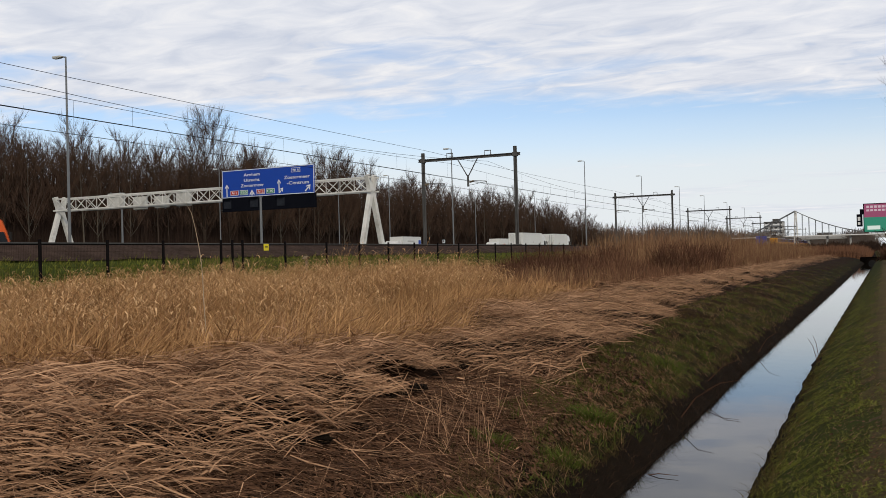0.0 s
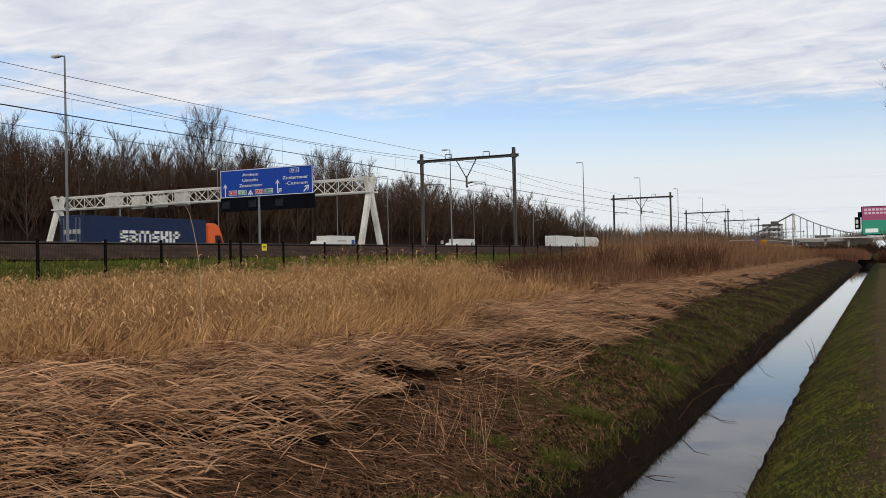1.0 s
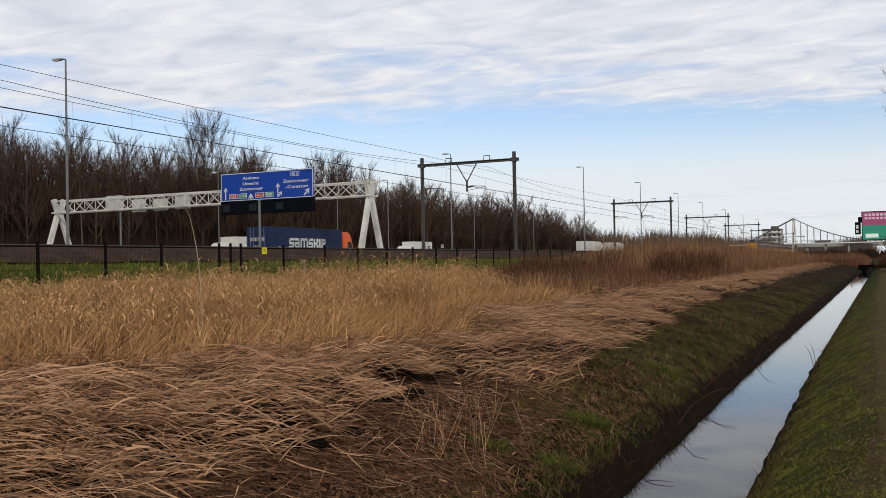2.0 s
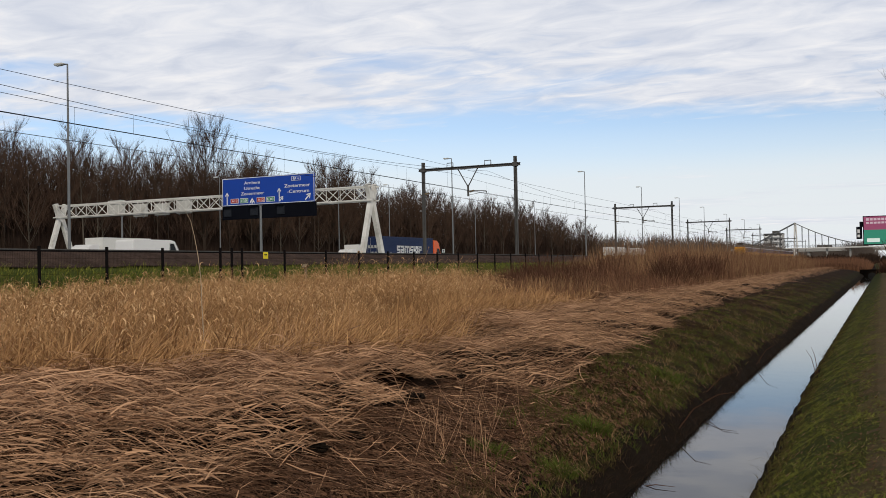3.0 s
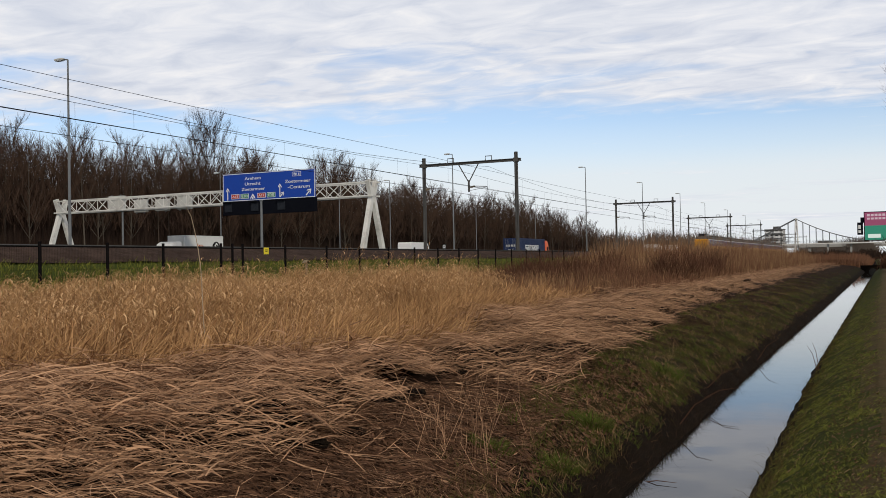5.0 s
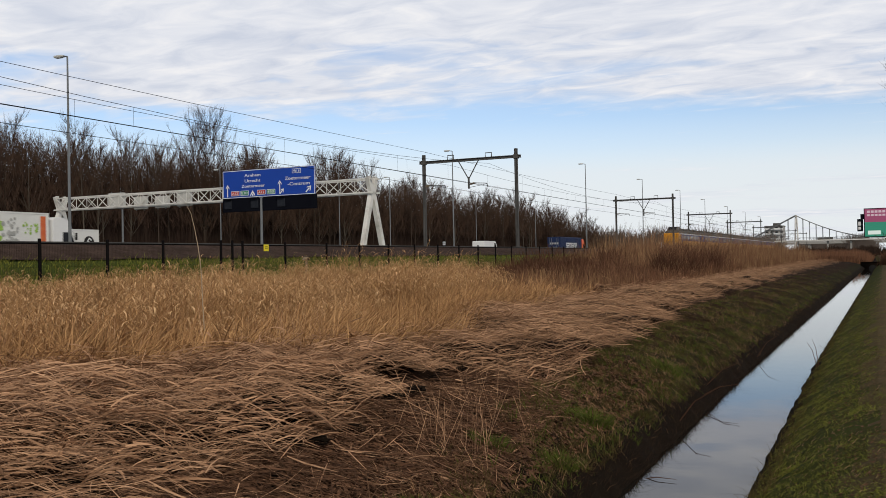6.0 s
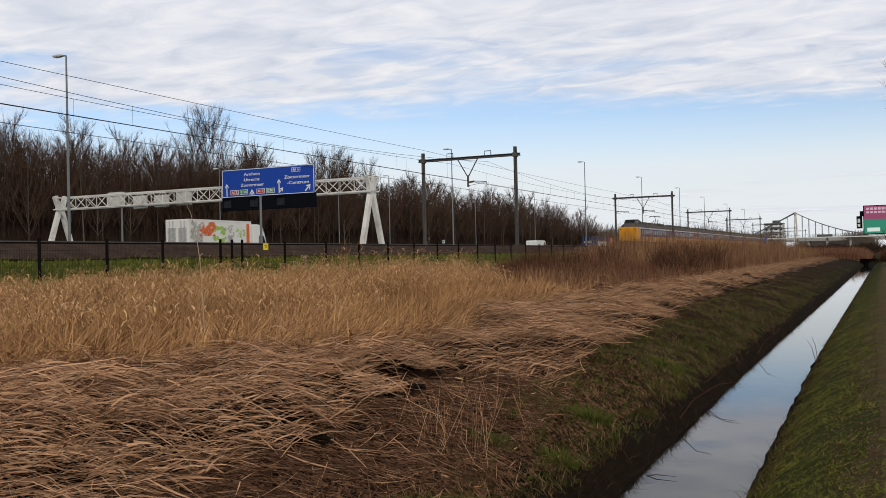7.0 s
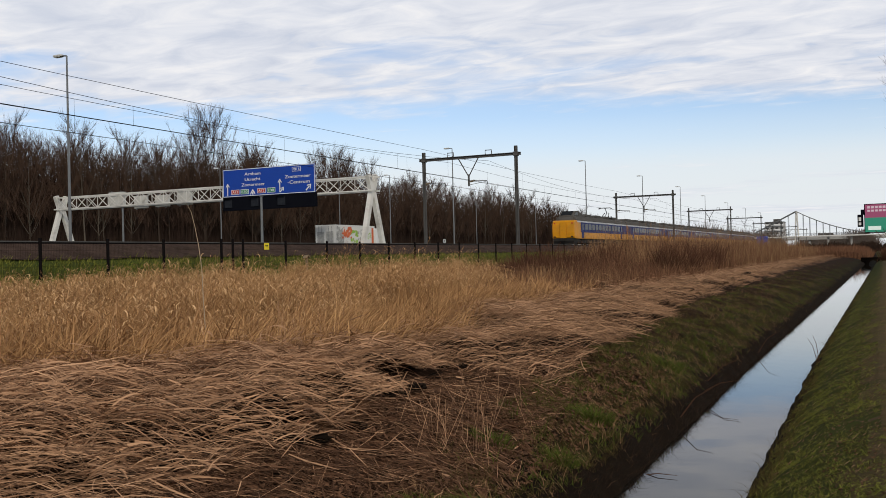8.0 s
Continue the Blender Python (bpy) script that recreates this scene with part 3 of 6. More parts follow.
def build_sign():
    s = empty("direction_sign")
    x0, x1, z0, z1, y = -63.95, -52.02, 8.66, 11.66, 79.4
    w, h = x1 - x0, z1 - z0
    part("board", boxes((((x0 + x1) / 2, y + 0.06, (z0 + z1) / 2), (w, 0.1, h)), bevel=0.04), M["sign_blue"], s, "blue reflective sign board")
    fr = bmesh.new()
    for c, sz in ((((x0 + x1) / 2, y, z1 - 0.06), (w - 0.1, 0.012, 0.06)), (((x0 + x1) / 2, y, z0 + 0.06), (w - 0.1, 0.012, 0.06)), ((x0 + 0.06, y, (z0 + z1) / 2), (0.06, 0.012, h - 0.12)), ((x1 - 0.06, y, (z0 + z1) / 2), (0.06, 0.012, h - 0.12))):
        box(fr, c, sz)
    part("border", fr, M["sign_white"], s, "thin white border")
    part("bracket", boxes(*[((x, y + 0.25, (z0 + z1) / 2), (0.12, 0.3, h)) for x in (-62.5, -58, -53.5)]), M["lamp_post"], s)

    def at(u, v):
        return x0 + u * w, z1 - v * h

    for text, u, v, tw, th in (("Arnhem", 0.335, 0.20, 2.1, 0.32), ("Utrecht", 0.335, 0.395, 2.05, 0.32), ("Zoetermeer", 0.34, 0.585, 3.05, 0.32), ("Zoetermeer", 0.82, 0.40, 3.2, 0.34), ("-Centrum", 0.83, 0.60, 2.75, 0.34)):
        lettering(text, *at(u, v), y - 0.006, tw, th, s, M["sign_white"])
    for text, u, m in (("A12", 0.14, "sign_red"), ("E30", 0.245, "sign_green"), ("A12", 0.43, "sign_red"), ("E30", 0.535, "sign_green")):
        x, z = at(u, 0.83)
        p = part("route_shield", boxes(((x, y - 0.004, z), (1.08, 0.02, 0.52)), bevel=0.008), M["sign_white"], s, "white edged route number plate")
        part("shield_face", boxes(((x, y - 0.016, z), (0.98, 0.012, 0.42))), M[m], p)
        lettering(text, x, z, y - 0.028, 0.78, 0.27, p, M["sign_white"])
    for u, v, length, turn, aw in ((0.055, 0.95, 1.35, 0, 0.12), (0.335, 0.95, 0.62, 0, 0.16), (0.63, 0.93, 1.45, 0, 0.12), (0.634, 0.92, 0.7, 42, 0.11), (0.905, 0.92, 0.95, 45, 0.14)):
        bm = bmesh.new()
        arrow(bm, *at(u, v), y - 0.01 - 0.002 * (turn > 0), length, turn, aw)
        part("arrow", bm, M["sign_white"], s, "white lane arrow")
    x, z = at(0.81, 0.155)
    ex = part("exit_plate", boxes(((x, y - 0.004, z), (1.12, 0.02, 0.46)), bevel=0.008), M["sign_white"], s, "small white edged exit plate")
    part("plate_face", boxes(((x, y - 0.016, z), (1.02, 0.012, 0.38))), M["sign_blue"], ex)
    bm = bmesh.new()
    arrow(bm, x - 0.28, z - 0.15, y - 0.026, 0.32, 0, 0.06)
    arrow(bm, x - 0.18, z - 0.15, y - 0.026, 0.34, 35, 0.06)
    part("exit_mark", bm, M["sign_white"], ex)
    lettering("6", x + 0.3, z, y - 0.026, 0.17, 0.26, ex, M["sign_white"])
    tagged(s, "blue motorway direction sign with white place names on the gantry", "road sign")
    d = empty("lane_signal_board")
    part("backboard", boxes(((-58.0, 79.6, 7.92), (12.05, 0.25, 1.48)), bevel=0.03), M["panel_dark"], d)
    for u in (0.035, 0.33, 0.62):
        c = part("signal_housing", boxes(((x0 + u * w + 0.25, 79.44, 8.0), (0.95, 0.12, 0.95)), bevel=0.03), M["lens"], d, "dark unlit signal face in a grey rim")
        part("hood", boxes(((x0 + u * w + 0.25, 79.3, 8.5), (1.05, 0.3, 0.05))), M["panel_dark"], c)
    tagged(d, "black board with three unlit lane signals below the sign", "lane signal")


build_sign()


def build_far_signals():
    for xa, xb, z0, z1 in FAR_BOXES:
        b = empty("lane_signal")
        x, z, w, h = (xa + xb) / 2, (z0 + z1) / 2, xb - xa, z1 - z0
        part("housing", boxes(((x, 81.45, z), (w, 0.4, h)), bevel=0.06), M["panel_grey"], b)
        part("rear_door", boxes(((x, 81.235, z), (w * 0.8, 0.03, h * 0.75)), bevel=0.01), M["panel_grey"], b)
        for sx in (-0.3, 0.3):
            part("clamp", boxes(((x + w * sx, 81.33, z), (0.08, 0.1, h + 0.3))), M["lamp_post"], b)
        tagged(b, "grey lane signal box seen from behind on the gantry", "lane signal", "far lane signals")


FAR_BOXES = [(-82.6, -80.2, 8.5, 10.3), (-78.6, -76.7, 8.2, 9.7), (-75.35, -73.4, 8.25, 9.6), (-72.1, -70.1, 8.3, 9.85)]
build_far_signals()


def build_lamps():
    def lamp(h):
        p = empty("street_lamp")
        bm = bmesh.new()
        tube(bm, [(0, 0, 0), (0, 0, h * 0.5), (0, 0, h)], [0.11, 0.085, 0.055], 8)
        part("pole", bm, M["lamp_post"], p)
        part("arm", bars(([(0, 0, h - 0.1), (0, 0, h), (-0.42, 0, h + 0.06)], 0.05)), M["lamp_post"], p)
        bm = bmesh.new()
        box(bm, (-0.75, 0, h + 0.08), (0.75, 0.34, 0.15), 0.06)
        hd = part("lantern", bm, M["panel_grey"], p, "flat grey lantern")
        part("diffuser", boxes(((-0.78, 0, h - 0.005), (0.55, 0.26, 0.04)), bevel=0.015), M["cab_white"], hd)
        part("base", boxes(((0, 0, 0.6), (0.28, 0.28, 1.2)), bevel=0.03), M["lamp_post"], p)
        return tagged(p, "tall grey motorway street lamp with a flat lantern", "street lamp", "motorway street lamps")

    for x, y, top, z in LAMPS:
        q = lamp(top - z)
        q.matrix_world = pose(x, y, z, 0, 0, 0)


LAMPS = [(-48.5, 44.3, 15.7, 1.4), (-48.5, 106.0, 15.5, 1.4), (-42.0, 143.8, 16.7, 1.4), (-42.0, 184.4, 17.1, 1.4), (-42.0, 224.6, 17.3, 1.4), (-42.0, 260.7, 16.9, 1.4), (-42.0, 305.0, 16.9, 1.4), (-42.0, 350.0, 16.9, 1.4), (-42.0, 400.0, 16.9, 1.5),
         (-92.5, 114.2, 16.4, 1.4), (-79.0, 145.0, 16.7, 1.4), (-83.0, 194.0, 16.7, 1.4), (-78.0, 221.0, 16.7, 1.4), (-88.5, 143.0, 19.9, 1.4)]
build_lamps()


def build_poles():
    for x, y, z0, z1, r in POLES:
        p = empty("mast", pose(x, y, 0))
        bm = bmesh.new()
        tube(bm, [(0, 0, z0), (0, 0, (z0 + z1) / 2), (0, 0, z1)], [r * 1.2, r, r * 0.85], 8)
        part("pole", bm, M["lamp_post"], p)
        part("foot", boxes(((0, 0, z0 + 0.15), (0.45, 0.45, 0.3)), bevel=0.03), M["concrete"], p)
        part("cap", boxes(((0, 0, z1 + 0.03), (r * 2.2, r * 2.2, 0.06)), bevel=0.01), M["lamp_post"], p)
        tagged(p, "plain grey steel mast beside the motorway", "mast", "roadside masts")


POLES = [(-47.0, 63.4, 1.4, 7.15, 0.11), (-92.0, 93.0, 1.3, 9.3, 0.14)]
build_poles()


def build_road_sign():
    p = empty("road_sign", pose(-48.0, 102.0, 0, 0, 0, -25))
    part("post", bars(([(0, 0.05, 1.3), (0, 0.05, 3.8)], 0.04), n=8), M["lamp_post"], p)
    pl = part("plate", boxes(((0, 0, 3.6), (0.62, 0.03, 0.55)), bevel=0.01), M["panel_dark"], p, "dark edged plate")
    part("face", boxes(((0, -0.02, 3.6), (0.5, 0.02, 0.43))), M["sign_white"], pl, "white face")
    part("mark", boxes(((0, -0.034, 3.62), (0.16, 0.01, 0.2))), M["panel_dark"], pl)
    tagged(p, "small white square road sign on a grey post", "road sign")


build_road_sign()


# ---- fence along the railway ----
FENCE_Y = [-2, 1, 4, 7, 10.0, 13.0, 16.4, 19.85, 22.57, 25.2, 28.4, 29.1, 29.75, 32.7, 36, 39, 42, 45, 48] + [51 + 3 * i for i in range(28)]


def build_fence():
    f = empty("fence")
    for i, y in enumerate(FENCE_Y):
        g = 1.12 if i in (10, 11, 12) else 1.08
        bm = boxes(((-23, y, 1.65 + (g - 1.0) / 2), (0.075, 0.075, 0.5 + g)), bevel=0.008)
        part("post", bm, M["black"], f)
    for a, b in zip(FENCE_Y, FENCE_Y[1:]):
        part("top_rail", boxes(((-23, (a + b) / 2, 2.33), (0.05, b - a, 0.045))), M["black"], f)
    bm = bmesh.new()
    for z in (1.35, 1.6, 1.85, 2.1):
        box(bm, (-23, 50, z), (0.006, 104, 0.006))
    ys = np.arange(6, 75, 0.06)
    n = len(ys)
    P = np.zeros((n, 2, 3))
    P[:, :, 0], P[:, :, 1] = -23.0, ys[:, None]
    P[:, 0, 2], P[:, 1, 2] = 1.2, 2.32
    me = ribbons("mesh_wire", P, np.full((n, 2), 0.0028), M["black"], np.tile([0, 1.0, 0], (n, 1)))
    ob = tagged(new("mesh_wire", me), "fine black welded wire mesh", kind="stuff")
    ob.parent = f
    tagged(part("line_wire", bm, M["black"], f), kind="stuff")
    p = part("warning_plate", boxes(((-22.94, 31.25, 2.23), (0.01, 0.34, 0.28)), bevel=0.003), M["yellow"], f, "small yellow warning plate")
    part("print", boxes(((-22.932, 31.25, 2.27), (0.006, 0.2, 0.03)), ((-22.932, 31.25, 2.21), (0.006, 0.16, 0.02))), M["chassis"], p, "dark printed bars")
    tagged(f, "black wire mesh fence with square posts along the railway", "fence")


build_fence()


def build_marker():
    k = empty("marker_post", pose(-21.6, 32.2, float(land(-21.6, 32.2))))
    part("post", boxes(((0, 0, 0.42), (0.09, 0.09, 0.9)), bevel=0.01), M["wood"], k)
    for s in (-1, 1):
        bm = bmesh.new()
        box(bm, (0, 0, 0), (0.2, 0.2, 0.025), 0.004, Matrix.Translation((0, s * 0.075, 0.86)) @ Matrix.Rotation(radians(-s * 38), 4, "X"))
        part("roof_board", bm, M["wood"], k)
    tagged(k, "small weathered wooden marker post with a pitched cap", "post")


build_marker()


# ---- vehicles ----
def truck(trailer_mat, cab_mat, length=16.5, width=2.55, low=1.0, deco=None):
    """A lorry standing on z = 0, its nose at y = 0, driving towards +Y."""
    t = empty("truck")
    w = width / 2
    out = [(-2.25, 0.55), (-2.25, 3.55), (-1.9, 3.75), (-1.25, 3.72), (-0.75, 3.42), (-0.42, 2.75), (-0.12, 1.85), (-0.02, 1.45), (-0.02, 0.45), (-0.35, 0.38), (-0.6, 0.55)]
    cab = part("cab", extrude_yz(out, -w + 0.03, w - 0.03, 0.05), cab_mat, t, "glossy painted cab")
    part("windscreen", extrude_yz([(-0.36, 2.72), (-0.07, 1.88), (-0.03, 1.88), (-0.32, 2.76)], -w + 0.14, w - 0.14), M["glass_dark"], cab, "dark glass windscreen")
    for sx in (-1, 1):
        part("side_window", extrude_yz([(-1.35, 1.95), (-1.35, 2.65), (-0.62, 2.65), (-0.32, 1.95)], sx * (w - 0.035), sx * (w - 0.012)), M["glass_dark"], cab, "dark side window")
        part("mirror", boxes(((sx * (w + 0.12), -0.25, 2.35), (0.14, 0.12, 0.55)), bevel=0.03), M["chassis"], cab)
        part("headlight", boxes(((sx * (w - 0.35), -0.0, 0.85), (0.45, 0.06, 0.2)), bevel=0.02), M["lens"], cab)
    part("grille", boxes(((0, 0.0, 1.3), (1.5, 0.05, 0.6)), bevel=0.01), M["chassis"], cab)
    part("bumper", boxes(((0, -0.12, 0.55), (2 * w - 0.1, 0.4, 0.35)), bevel=0.05), M["chassis"], cab)
    y0 = -length
    zf = 1.08
    body = part("trailer_body", boxes(((0, (y0 - 2.65) / 2, (zf + 4.0) / 2), (2 * w, -2.65 - y0, 4.0 - zf)), bevel=0.03), trailer_mat, t)
    fr = bmesh.new()
    for sx in (-1, 1):
        for z in (zf + 0.06, 3.94):
            box(fr, (sx * w, (y0 - 2.65) / 2, z), (0.05, -2.65 - y0, 0.11))
        for y in (-2.68, y0 + 0.04):
            box(fr, (sx * w, y, (zf + 4) / 2), (0.06, 0.08, 4 - zf))
    part("edge_rail", fr, trailer_mat, body)
    for sx in (-0.5, 0.5):
        d = part("rear_door", boxes(((sx * w, y0 - 0.015, (zf + 4) / 2), (w - 0.06, 0.04, 3.75 - zf)), bevel=0.01), trailer_mat, body)
        part("lock_rod", bars(([(sx * w * 0.7, y0 - 0.06, 1.2), (sx * w * 0.7, y0 - 0.06, 3.85)], 0.025), ([(sx * w * 1.3, y0 - 0.06, 1.2), (sx * w * 1.3, y0 - 0.06, 3.85)], 0.025)), M["rim"], d, "steel lock rods")
    part("chassis", boxes(((0, -length / 2, 0.88), (0.9, length - 1.0, 0.22)), ((0, y0 + 0.2, 0.65), (2.3, 0.12, 0.14)), ((0, -3.3, 0.75), (2.2, 1.2, 0.5))), M["chassis"], t)
    for sx in (-1, 1):
        part("side_guard", boxes(((sx * (w - 0.08), -6.6, 0.72), (0.05, 4.2, 0.5))), M["chassis"], t)
        part("tail_light", boxes(((sx * (w - 0.3), y0 - 0.04, 0.9), (0.4, 0.05, 0.14))), M["sign_red"], t)
        for y in (-1.35, -4.6, y0 + 2.0, y0 + 3.3, y0 + 4.6):
            wheel(t, sx * (w - 0.18), y, 0.5, 0.34)
    if low < 1:
        for o in [cab, *cab.children]:
            for v in o.data.vertices:
                v.co.z = 0.4 + (v.co.z - 0.4) * low
    if deco:
        deco(t, body, w, y0)
    return t


def van(paint, length=6.2, height=2.6, name="van"):
    v = empty(name)
    w = 0.98
    L, H = length, height
    out = [(-L, 0.42), (-L - 0.02, 1.2), (-L + 0.06, H - 0.15), (-L + 0.2, H), (-2.3, H), (-1.85, H - 0.12), (-1.05, 1.42), (-0.2, 1.1), (-0.02, 0.8), (0, 0.42), (-0.2, 0.3), (-L + 0.2, 0.3)]
    b = part("body", extrude_yz(out, -w, w, 0.06), paint, v)
    part("windscreen", extrude_yz([(-1.86, H - 0.2), (-1.12, 1.5), (-1.08, 1.5), (-1.82, H - 0.16)], -w + 0.12, w - 0.12), M["glass_dark"], b)
    for sx in (-1, 1):
        part("side_window", extrude_yz([(-2.5, 1.45), (-2.5, H - 0.3), (-2.0, H - 0.3), (-1.4, 1.45)], sx * (w - 0.015), sx * (w + 0.008)), M["glass_dark"], b)
        part("headlight", boxes(((sx * 0.75, -0.06, 0.85), (0.3, 0.1, 0.2)), bevel=0.03), M["lens"], b)
        part("tail_light", boxes(((sx * 0.9, -L - 0.02, 1.2), (0.12, 0.06, 0.5))), M["sign_red"], b)
        part("mirror", boxes(((sx * (w + 0.12), -1.6, 1.6), (0.18, 0.1, 0.28)), bevel=0.03), M["chassis"], b)
        for y in (-0.95, -L + 1.1):
            wheel(v, sx * (w - 0.12), y, 0.34, 0.22)
    return v


def car(paint, length=4.4, height=1.5):
    v = empty("car")
    w = 0.88
    L, H = length, height
    low = [(-L, 0.45), (-L, 0.85), (-L + 0.15, 0.98), (-1.3, 0.95), (-0.25, 0.78), (0, 0.6), (0, 0.35), (-0.2, 0.25), (-L + 0.15, 0.25)]
    b = part("body", extrude_yz(low, -w, w, 0.07), paint, v)
    part("cabin", extrude_yz([(-L + 0.25, 0.95), (-L + 0.75, H - 0.06), (-L + 1.1, H), (-2.3, H), (-1.95, H - 0.06), (-1.15, 0.93)], -w + 0.12, w - 0.12, 0.06), M["glass_dark"], b, "dark car windows")
    part("roof", extrude_yz([(-L + 0.85, H - 0.06), (-L + 1.1, H + 0.015), (-2.3, H + 0.015), (-2.0, H - 0.06)], -w + 0.15, w - 0.15, 0.02), paint, b)
    for sx in (-1, 1):
        part("headlight", boxes(((sx * 0.62, -0.06, 0.66), (0.3, 0.12, 0.12)), bevel=0.03), M["lens"], b)
        part("tail_light", boxes(((sx * 0.7, -L, 0.8), (0.25, 0.06, 0.14))), M["sign_red"], b)
        for y in (-0.8, -L + 0.85):
            wheel(v, sx * (w - 0.1), y, 0.32, 0.21)
    return v


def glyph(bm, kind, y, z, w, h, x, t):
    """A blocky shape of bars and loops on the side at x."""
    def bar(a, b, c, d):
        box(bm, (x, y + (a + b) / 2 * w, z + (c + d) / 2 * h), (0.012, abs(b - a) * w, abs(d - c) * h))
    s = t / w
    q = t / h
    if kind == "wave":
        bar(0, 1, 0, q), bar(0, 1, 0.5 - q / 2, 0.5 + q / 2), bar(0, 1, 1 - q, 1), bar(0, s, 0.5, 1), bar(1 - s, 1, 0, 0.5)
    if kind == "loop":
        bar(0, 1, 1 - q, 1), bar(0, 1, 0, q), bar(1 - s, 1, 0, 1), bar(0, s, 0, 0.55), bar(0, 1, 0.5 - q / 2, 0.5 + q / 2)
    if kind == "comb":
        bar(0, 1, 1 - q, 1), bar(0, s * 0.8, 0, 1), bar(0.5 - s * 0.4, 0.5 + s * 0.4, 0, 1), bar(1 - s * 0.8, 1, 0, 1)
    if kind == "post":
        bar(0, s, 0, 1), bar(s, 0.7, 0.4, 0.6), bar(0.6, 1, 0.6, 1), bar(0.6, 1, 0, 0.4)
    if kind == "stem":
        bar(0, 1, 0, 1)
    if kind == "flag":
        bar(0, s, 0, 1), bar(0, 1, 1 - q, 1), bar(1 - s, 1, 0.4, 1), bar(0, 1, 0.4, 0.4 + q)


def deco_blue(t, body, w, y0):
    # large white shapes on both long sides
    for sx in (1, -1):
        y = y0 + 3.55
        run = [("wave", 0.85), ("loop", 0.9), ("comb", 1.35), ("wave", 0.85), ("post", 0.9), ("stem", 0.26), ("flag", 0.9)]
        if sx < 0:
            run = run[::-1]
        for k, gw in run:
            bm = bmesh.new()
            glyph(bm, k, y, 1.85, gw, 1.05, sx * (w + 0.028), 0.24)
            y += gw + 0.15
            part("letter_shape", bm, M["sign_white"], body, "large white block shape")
        part("data_plate", boxes(((sx * (w + 0.028), y0 + 1.9, 1.75), (0.01, 0.4, 0.5))), M["sign_white"], body)
        bm = bmesh.new()
        for k in range(60):
            box(bm, (sx * (w + 0.004), y0 + 0.2 + k * 0.224, 2.55), (0.03, 0.09, 2.6))
        tagged(part("corrugation", bm, M["box_blue"], body), kind="stuff")
    bm = bmesh.new()
    for k in range(4):
        box(bm, (-0.7 + k * 0.47, y0 - 0.05, 2.75), (0.32, 0.02, 0.35))
    for k in range(5):
        box(bm, (-0.4 + k * 0.2, y0 - 0.05, 2.0), (0.1, 0.02, 0.3))
    tagged(part("rear_print", bm, M["print_grey"], body), kind="stuff")


def deco_produce(t, body, w, y0):
    for sx in (1, -1):
        x = sx * (w + 0.03)
        for m, n, ya, yb, za, zb, r in (("print_red", 40, 1.5, 3.5, 2.5, 3.7, 0.2), ("print_grey", 50, 0.3, 1.7, 1.9, 3.7, 0.17), ("print_green", 30, 3.3, 5.0, 1.6, 3.4, 0.2), ("print_grey", 30, 4.9, 6.1, 1.5, 3.7, 0.15), ("print_green", 16, 6.5, 7.8, 2.4, 3.3, 0.11)):
            bm = bmesh.new()
            for _ in range(n):
                rr = r * random.uniform(0.5, 1.2)
                cy, cz = y0 + random.uniform(ya, yb), random.uniform(za, zb)
                pts = [(cy + rr * math.cos(a) * random.uniform(0.7, 1.2), cz + rr * math.sin(a)) for a in [k * math.tau / 9 for k in range(9)]]
                x2 = x + sx * random.uniform(0, 0.012)
                bm.faces.new([bm.verts.new((x2, py, pz)) for py, pz in pts])
            part("printed_fruit", bm, M[m], body, "printed fruit and vegetables")
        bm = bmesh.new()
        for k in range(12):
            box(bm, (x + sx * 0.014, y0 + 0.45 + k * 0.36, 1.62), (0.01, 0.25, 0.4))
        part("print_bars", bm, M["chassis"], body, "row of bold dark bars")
        part("red_band", boxes(((x, y0 + 8.25, 2.5), (0.012, 0.45, 2.5))), M["print_red"], body)
    part("door_print", boxes(((-0.6, y0 - 0.05, 2.4), (0.9, 0.02, 1.7)), ((0.6, y0 - 0.05, 2.4), (0.9, 0.02, 1.7))), M["print_grey"], body)


def deco_dairy(t, body, w, y0):
    for sx in (1, -1):
        x = sx * (w + 0.03)
        bm = bmesh.new()
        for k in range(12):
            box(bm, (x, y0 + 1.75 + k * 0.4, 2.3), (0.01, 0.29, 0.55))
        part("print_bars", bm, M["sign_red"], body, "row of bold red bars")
        part("thin_print", boxes(((x, y0 + 4.0, 3.2), (0.01, 2.6, 0.16)), ((x, y0 + 4.0, 1.5), (0.01, 3.4, 0.12))), M["print_grey"], body)
        part("blue_corner", boxes(((x, y0 + 0.6, 2.3), (0.012, 0.9, 2.2))), M["tarp_blue"], body)


def deco_roundel(t, body, w, y0):
    for sx in (1, -1):
        x = sx * (w + 0.03)
        bm = bmesh.new()
        tube(bm, [(x - 0.006, y0 + 1.35, 2.6), (x + 0.006, y0 + 1.35, 2.6)], 0.7, 24)
        d = part("roundel", bm, M["chassis"], body, "black round mark")
        part("roundel_curl", bars(([(x + sx * 0.01, y0 + 1.05, 2.85), (x + sx * 0.01, y0 + 1.35, 3.05), (x + sx * 0.01, y0 + 1.6, 2.8), (x + sx * 0.01, y0 + 1.1, 2.4), (x + sx * 0.01, y0 + 1.35, 2.15), (x + sx * 0.01, y0 + 1.65, 2.35)], 0.09)), M["sign_white"], d)
        bm = bmesh.new()
        for k in range(40):
            a = random.uniform(0.2, 2.9)
            r = random.uniform(0.3, 1.4)
            box(bm, (x, y0 + 4.6 + r * math.cos(a) * 1.0, 1.5 + r * math.sin(a)), (0.008, 0.14, 0.3))
        tagged(part("pink_burst", bm, M["print_red"], body, "pink printed burst"), kind="stuff")


